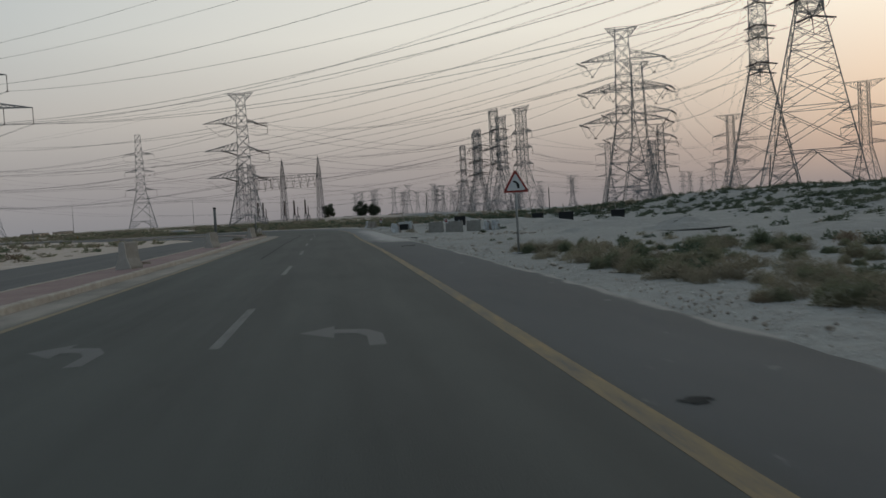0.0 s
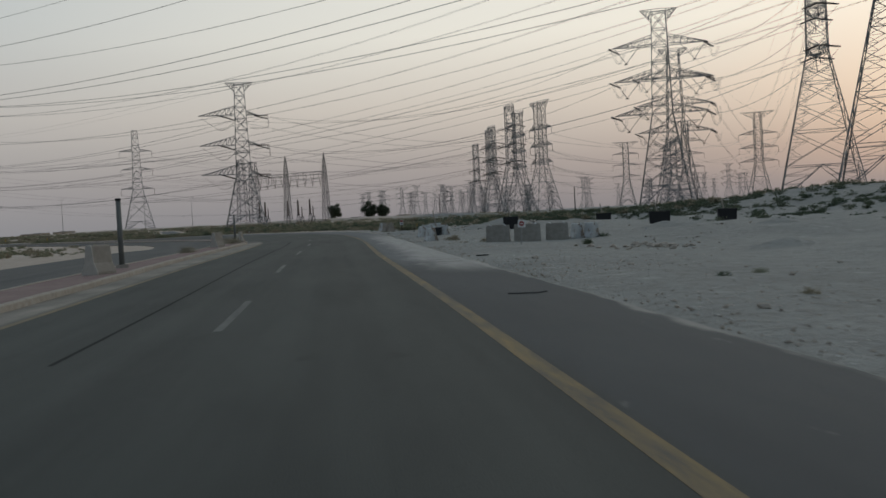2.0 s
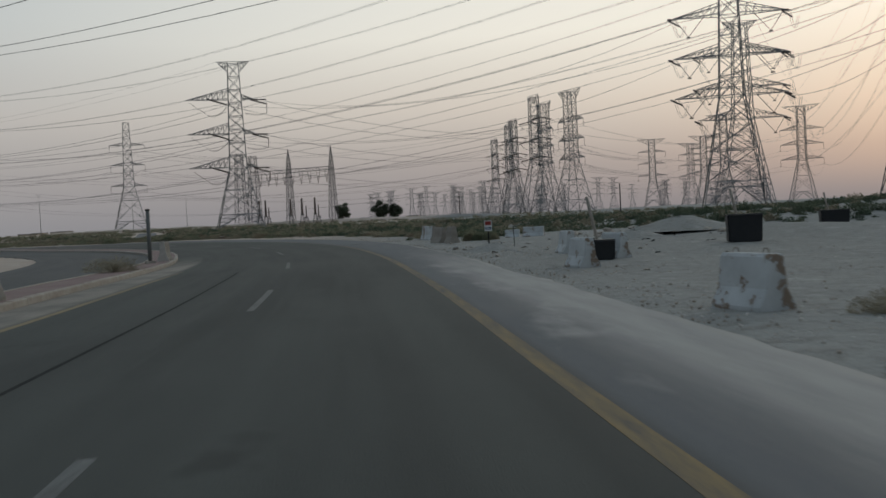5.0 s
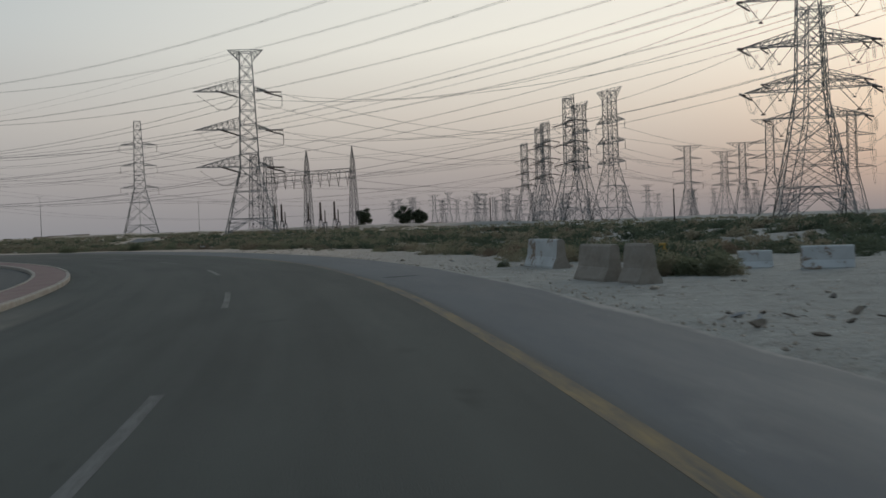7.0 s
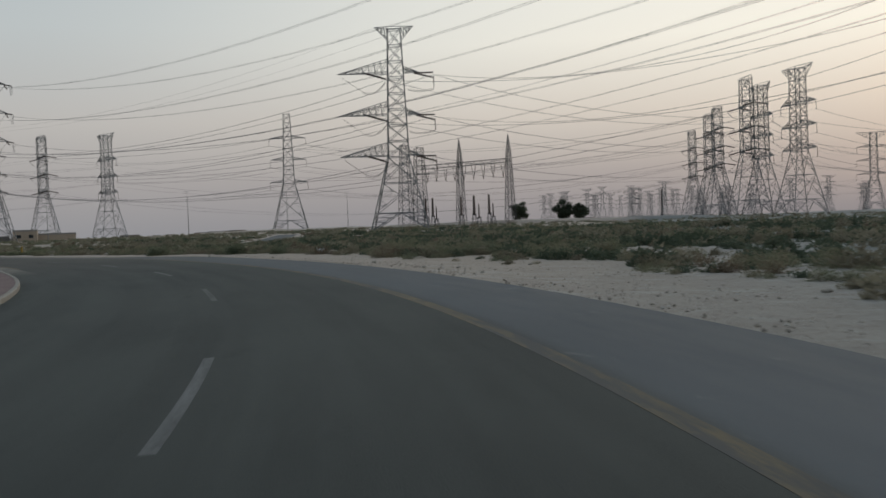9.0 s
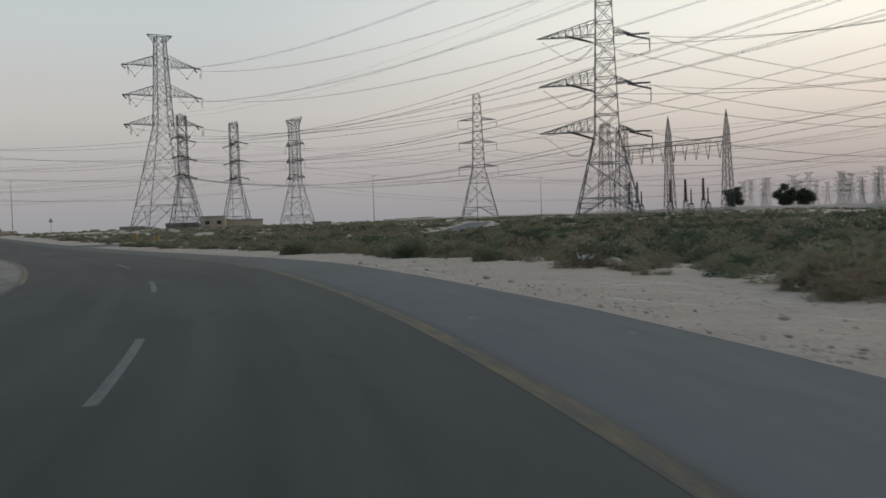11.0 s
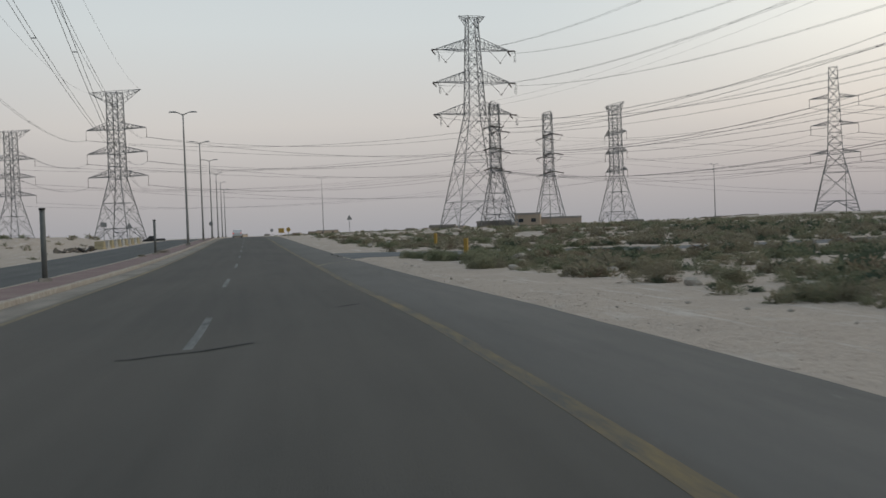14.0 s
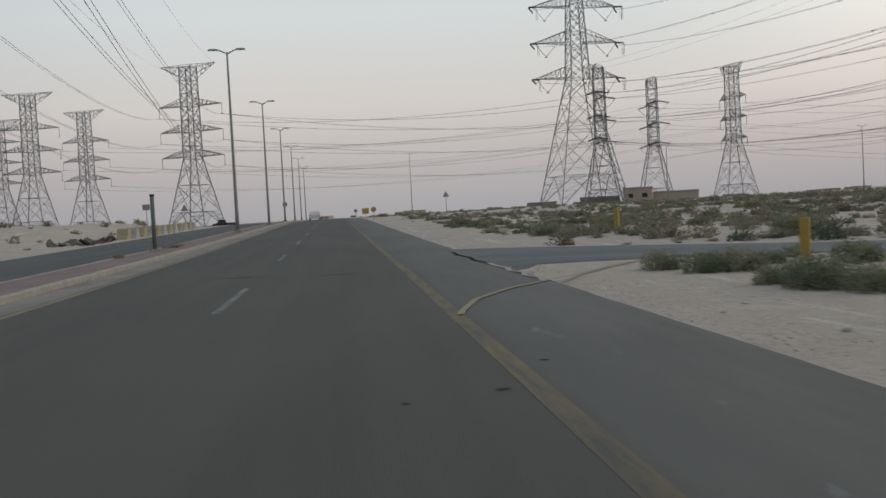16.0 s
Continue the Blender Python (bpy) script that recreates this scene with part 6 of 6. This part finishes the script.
# ---- gravel and clods along the verge ----
def gravel(n):
    rng = np.random.RandomState(91)
    s = rng.uniform(6, 262, n)
    d = EDGE_R + 0.15 + rng.exponential(2.6, n)
    x, y = np.interp(s, RS, RX), np.interp(s, RS, RY)
    hx, hy = np.interp(s, RS, HX), np.interp(s, RS, HY)
    x, y = x + d * hy, y - d * hx
    keep = rng.uniform(0, 1, n) < 0.15 + 0.85 * np.clip(0.5 + waves(x, y, 1.6, 71), 0, 1)
    x, y = x[keep], y[keep]
    z = ground_z(x, y)
    size = (0.008 + 0.036 * rng.uniform(0, 1, len(x)) ** 3) * (1 - 0.5 * ease(y, 150, 195))
    unit_ = np.array([(1, 0, 0), (0, 1, 0), (-1, 0, 0), (0, -1, 0), (0.15, 0.1, 0.8), (0, 0, -0.6)])
    tri_ = np.array([(0, 1, 4), (1, 2, 4), (2, 3, 4), (3, 0, 4), (1, 0, 5), (2, 1, 5), (3, 2, 5), (0, 3, 5)])
    V = unit_[None] * size[:, None, None] * rng.uniform(0.55, 1.25, (len(x), 6, 3))
    a = rng.uniform(0, 6.283, len(x))
    c, q = np.cos(a)[:, None], np.sin(a)[:, None]
    V = np.stack([V[:, :, 0] * c - V[:, :, 1] * q + x[:, None], V[:, :, 0] * q + V[:, :, 1] * c + y[:, None], V[:, :, 2] + z[:, None]], -1)
    F = (tri_[None] + 6 * np.arange(len(x))[:, None, None]).reshape(-1, 3)
    me = bpy.data.meshes.new("gravel")
    me.from_pydata(V.reshape(-1, 3).tolist(), [], F.tolist())
    me.materials.append(GRIT)
    return tagged(new("gravel", me), "loose pale and brown gravel and clods on the sandy verge", "gravel", kind="stuff")


def grit_mat():
    m = Mat("verge_gravel", 0.95, 0, 0.1)
    m.color(m.ramp(m.island(), [(0.0, (0.19, 0.165, 0.14)), (0.4, (0.33, 0.285, 0.235)), (0.8, (0.43, 0.375, 0.32)), (1.0, (0.56, 0.53, 0.49))]))
    return m.m


GRIT = grit_mat()
gravel(30000)


# ---- desert scrub ----
def shrub_data(seed, blades, r=0.5, h=0.5, long_=0.16, thin=0.35):
    """A low cushion of twigs and narrow leaves, thinner at its rim."""
    rng = np.random.RandomState(seed)
    v, f = [], []
    lobes = [(rng.uniform(-0.26, 0.26), rng.uniform(-0.26, 0.26), rng.uniform(0.55, 1.0)) for _ in range(6)]
    for _ in range(blades):
        lx, ly, lk = lobes[rng.randint(len(lobes))]
        a, e, k = rng.uniform(0, 6.283), math.asin(rng.uniform(0.02, 1)), rng.uniform(0.35, 1.05) ** 0.6
        d = Vector((math.cos(a) * math.cos(e), math.sin(a) * math.cos(e), math.sin(e)))
        p = Vector((lx * r * 2 + d.x * r * 0.62 * k * lk, ly * r * 2 + d.y * r * 0.62 * k * lk, d.z * h * k * lk))
        t = (d + 0.8 * Vector(rng.normal(size=3).tolist())).normalized()
        t.z = abs(t.z) * 0.8 + 0.1
        w = t.cross(Vector(rng.normal(size=3).tolist())).normalized() * long_ * thin * rng.uniform(0.6, 1.3)
        ln = long_ * rng.uniform(0.6, 1.5)
        q = len(v)
        v += [tuple(p - w), tuple(p + w), tuple(p + t * ln)]
        f.append((q, q + 1, q + 2))
    for i in range(14):
        a = rng.uniform(0, 6.283)
        b = Vector((math.cos(a) * r * 0.7, math.sin(a) * r * 0.7, h * rng.uniform(0.4, 0.9)))
        w = Vector((-math.sin(a), math.cos(a), 0)) * 0.012
        q = len(v)
        v += [(w.x, w.y, 0), (-w.x, -w.y, 0), tuple(b)]
        f.append((q, q + 1, q + 2))
    return np.array(v), np.array(f)


NEAR = []
for i in range(10):
    v_, f_ = shrub_data(100 + i, 2000 if i in (5, 6) else 2600, 0.5, 0.5 + 0.05 * (i % 3), 0.07, 0.085 if i in (5, 6) else 0.15)
    me_ = bpy.data.meshes.new("shrub")
    me_.from_pydata(v_.tolist(), [], f_.tolist())
    me_.materials.append(SCRUB if i < 5 else DRY if i < 7 else SCRUB_LIT)
    NEAR.append(me_)
FAR = {"mid": [shrub_data(200 + i, 200, 0.5, 0.52, 0.13, 0.3) for i in range(6)], "fine": [shrub_data(240 + i, 600, 0.5, 0.52, 0.08, 0.16) for i in range(6)], "far": [shrub_data(220 + i, 48, 0.5, 0.48, 0.22, 0.3) for i in range(6)],
       "crest": [shrub_data(260 + i, 130, 0.5, 0.46, 0.12, 0.3) for i in range(6)]}
grng = np.random.RandomState(77)


def cover(x, y):
    """How likely a shrub grows at each point."""
    s, d = lateral(x, y)
    right, left = d - EDGE_R, EDGE_L - d
    patch = 0.5 + 0.5 * np.clip(waves(x, y, 9.0, 41) * 0.8, -1, 1)
    tuft = 0.5 + 0.5 * np.clip(waves(x, y, 3.5, 43), -1, 1)
    early, mid = 1 - ease(s, 42, 58), ease(s, 42, 58) * (1 - ease(s, 118, 138))
    late = ease(s, 116, 132)
    near_strip = (1 - 0.9 * ease(s, 31, 38)) * early * ease(right, 0.9, 1.9) * (1 - ease(right, 8, 15)) * ease(s, 4, 9) * (0.45 + 0.55 * patch)
    slope = early * ease(right, 8, 18) * (1 - ease(right, 58, 70)) * 0.32 * patch
    top = (early * ease(right, 38, 52) + mid * ease(right, 24, 38)) * 0.75
    bare = mid * ease(right, 3, 8) * (1 - ease(right, 40, 60)) * 0.035
    thick = late * ease(right, 3.0, 5.2) * (0.72 + 0.28 * patch)
    west = ease(left, 1.5, 5) * (0.25 + 0.65 * patch) * (1 - 0.35 * ease(s, 285, 310) * (1 - ease(left, 12, 24)))
    k = np.where(right > 0, near_strip * 0.8 + slope + top + bare + thick, np.where(left > 0, west, 0))
    dist = np.full(len(x), 1e9)
    for (ax, ay), (bx, by) in zip(SIDE, SIDE[1:]):
        t = np.clip(((x - ax) * (bx - ax) + (y - ay) * (by - ay)) / ((bx - ax) ** 2 + (by - ay) ** 2), 0, 1)
        dist = np.minimum(dist, np.hypot(x - ax - t * (bx - ax), y - ay - t * (by - ay)))
    apron = np.hypot(x + 84, y - 226.5)          # the trodden sand in the crook of the junction
    return k * (0.25 + 0.75 * ease(tuft, 0.28, 0.68)) * (dist > 3.2) * (0.3 + 0.7 * ease(dist, 3.6, 6.0)) * np.clip((apron - 3.0) / 4, 0, 1)


def candidates(n, s0, s1, d0, d1):
    s, d = grng.uniform(s0, s1, n), d0 + (d1 - d0) * grng.uniform(0, 1, n)
    x, y = np.interp(s, RS, RX), np.interp(s, RS, RY)
    hx, hy = np.interp(s, RS, HX), np.interp(s, RS, HY)
    x, y = x + d * hy, y - d * hx
    keep = grng.uniform(0, 1, n) < cover(x, y)
    return x[keep], y[keep]


def keep_apart(x, y, gap):
    """Thin a set of points so that no two stand closer than gap."""
    cells, out_ = {}, []
    for i in range(len(x)):
        c = (int(x[i] // gap), int(y[i] // gap))
        if all((x[i] - x[j]) ** 2 + (y[i] - y[j]) ** 2 > gap * gap for a in (-1, 0, 1) for b in (-1, 0, 1) for j in cells.get((c[0] + a, c[1] + b), ())):
            cells.setdefault(c, []).append(i)
            out_.append(i)
    return np.array(out_)


def sow_near(n, s0, s1, d0, d1, most, gap, lo, hi, dry):
    x, y = candidates(n, s0, s1, d0, d1)
    ii = keep_apart(x, y, gap)[:most]
    z = ground_z(x[ii], y[ii])
    for j, i in enumerate(ii):
        size = lo + (hi - lo) * grng.uniform() ** 1.6
        is_dry = grng.uniform() < dry
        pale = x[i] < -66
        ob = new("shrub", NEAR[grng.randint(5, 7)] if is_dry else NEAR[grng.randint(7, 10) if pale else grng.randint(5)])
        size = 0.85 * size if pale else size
        ob.matrix_basis = pose(x[i], y[i], z[j] - 0.04, 0, 0, grng.uniform(0, 360)) @ Matrix.Diagonal((size, size, size * grng.uniform(0.75, 1.05), 1))
        tagged(ob, "dry brown leafless desert shrub on sand" if is_dry else "low olive-green desert shrub on sand", "shrub", "desert shrubs")


sow_near(3000, 10, 36, 5.5, 8.2, 55, 0.5, 0.5, 1.05, 0.75)
sow_near(3600, 12, 40, 7.4, 14, 75, 0.6, 0.45, 1.2, 0.12)
sow_near(12000, 165, 250, 7.2, 11, 95, 0.8, 0.5, 1.3, 0.35)
sow_near(900, 256, 300, 8, 22, 22, 1.1, 0.9, 1.8, 0.25)
for x_, y_, z_, k_ in ((2.55, 32.2, 0.75, 1), (-2.9, 84.3, 0.95, 6), (-7.4, 122.2, 1.3, 2), (-6.8, 121.6, 1.45, 0), (-6.2, 121.1, 1.25, 1), (-7.0, 122.8, 1.25, 3), (-10.9, 128.4, 0.5, 4), (-8.6, 131.5, 1.1, 1), (-9.3, 133.5, 1.2, 2),
                       (2.8, 70.2, 0.6, 2), (-1.2, 79.2, 0.7, 6), (-84.2, 228.2, 1.2, 1), (-82.4, 228.6, 1.4, 2), (-81.5, 226.8, 1.5, 3), (-80.2, 227.9, 1.5, 0), (-78.6, 226.2, 1.4, 1), (-85.9, 227.7, 0.9, 2), (-87.4, 227.9, 0.7, 0),
                       (-87.3, 226.1, 1.10, 4), (-86.1, 225.6, 1.04, 4), (-85.6, 226.1, 1.22, 4), (-83.7, 223.6, 1.01, 0), (-82.7, 223.1, 1.44, 3), (-81.7, 222.7, 1.10, 1), (-81.3, 223.2, 1.08, 5), (-81.3, 223.8, 1.22, 4), (-79.0, 220.5, 1.22, 5), (-78.4, 220.3, 1.42, 1), (-78.1, 220.9, 1.30, 4), (-76.0, 217.1, 1.18, 0), (-75.6, 217.0, 1.33, 0), (-77.5, 221.6, 1.05, 4), (-79.4, 224.6, 1.00, 0),
                       (-53.5, 198.2, 1.70, 1), (-52.6, 196.9, 1.90, 3), (-44.0, 189.0, 1.40, 0), (-45.9, 192.3, 1.20, 2), (-42.5, 187.5, 1.70, 4), (-40.2, 188.0, 1.30, 1)):
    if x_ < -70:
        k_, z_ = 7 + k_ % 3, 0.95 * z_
    ob = tagged(new("shrub", NEAR[k_]), "dense olive-green desert shrub on sand", "shrub", "desert shrubs")
    ob.matrix_basis = pose(x_, y_, gz(x_, y_) - 0.03, 0, 0, z_ * 300) @ Matrix.Diagonal((z_, z_, z_ * 0.85, 1))
for s_, z_, d_ in ((82.8, 1.35, -7.95), (38.7, 0.45, -7.6), (108.5, 2.1, -7.9), (279.5, 1.0, -7.6), (270.0, 0.7, -8.3)):
    p_ = at(s_, d_, 0.13)
    ob = tagged(new("shrub", NEAR[5]), "dry brown weed growing through the paved median", "shrub", "weeds on the median")
    ob.matrix_basis = pose(p_.x, p_.y, p_.z, 0, 0, s_ * 9) @ Matrix.Diagonal((z_, z_ * 1.3, z_ * 0.5, 1))


def sow_far(name, label, sets, mat):
    """Thousands of simple shrubs in one mesh."""
    V, F, base = [], [], 0
    for n, s0, s1, d0, d1, lo, hi, fine in sets:
        x, y = candidates(n, s0, s1, d0, d1)
        z = ground_z(x, y)
        for i in range(len(x)):
            v, f = FAR[fine][grng.randint(6)]
            size = lo + (1.4 * hi - lo) * grng.uniform() ** 2.0
            a = grng.uniform(0, 6.283)
            c, s = math.cos(a) * size, math.sin(a) * size
            V.append(np.stack([x[i] + v[:, 0] * c - v[:, 1] * s, y[i] + v[:, 0] * s + v[:, 1] * c, z[i] - 0.05 + v[:, 2] * size * grng.uniform(0.6, 0.95)], -1))
            F.append(f + base)
            base += len(v)
    V, F = np.concatenate(V), np.concatenate(F)
    me = bpy.data.meshes.new(name)
    me.vertices.add(len(V))
    me.vertices.foreach_set("co", V.astype(np.float32).ravel())
    me.loops.add(F.size)
    me.loops.foreach_set("vertex_index", F.astype(np.int32).ravel())
    me.polygons.add(len(F))
    me.polygons.foreach_set("loop_start", np.arange(0, F.size, 3, dtype=np.int32))
    me.update(calc_edges=True)
    me.materials.append(mat)
    return tagged(new(name, me), label, "scrub", kind="stuff")


sow_far("scrub", "low olive and brown desert scrub covering the plain", [
    (2600, 165, 250, 8.0, 45, 0.5, 1.2, "mid"), (2200, 250, 340, 7.0, 45, 0.4, 1.0, "mid"), (3500, 190, 360, 40, 120, 0.6, 1.3, "far"),
    (4500, 120, 420, 110, 300, 0.7, 1.3, "far"), (3500, -20, 330, -75, -17, 0.5, 1.2, "far"), (5000, 290, 620, 8, 200, 0.7, 1.2, "far"),
    (1500, 300, 620, -120, -18, 0.8, 1.6, "far"), (1900, 128, 218, 7.4, 14.5, 0.4, 1.1, "fine"), (1700, 218, 262, 7.8, 16, 0.25, 0.7, "fine"), (420, 12, 50, 6.5, 15, 0.4, 0.95, "fine")], SCRUB)
sow_far("dark_scrub", "dark green desert scrub along the rise beside the road", [
    (1400, 8, 50, 7, 66, 0.35, 1.0, "mid"), (5500, -20, 150, 40, 190, 0.6, 1.4, "crest"), (7000, 20, 140, 26, 80, 0.4, 1.0, "crest"), (700, 45, 125, 6.5, 62, 0.3, 0.8, "mid"), (3600, 122, 225, 8.5, 45, 0.5, 1.2, "mid"), (700, 225, 262, 10, 45, 0.4, 0.9, "mid"), (5500, 125, 300, 40, 120, 0.6, 1.3, "far")], SCRUB_DARK)
sow_far("dry_scrub", "dry brown desert scrub scattered on the plain", [
    (300, 10, 48, 5.8, 9, 0.4, 0.9, "fine"), (300, 8, 50, 12, 66, 0.3, 0.9, "mid"), (1200, -20, 150, 62, 160, 0.7, 1.4, "far"), (2800, 125, 300, 7.6, 60, 0.5, 1.3, "mid"), (1500, -20, 330, -75, -17, 0.4, 1.0, "far"),
    (1500, 120, 420, 60, 300, 0.8, 1.6, "far")], DRY)
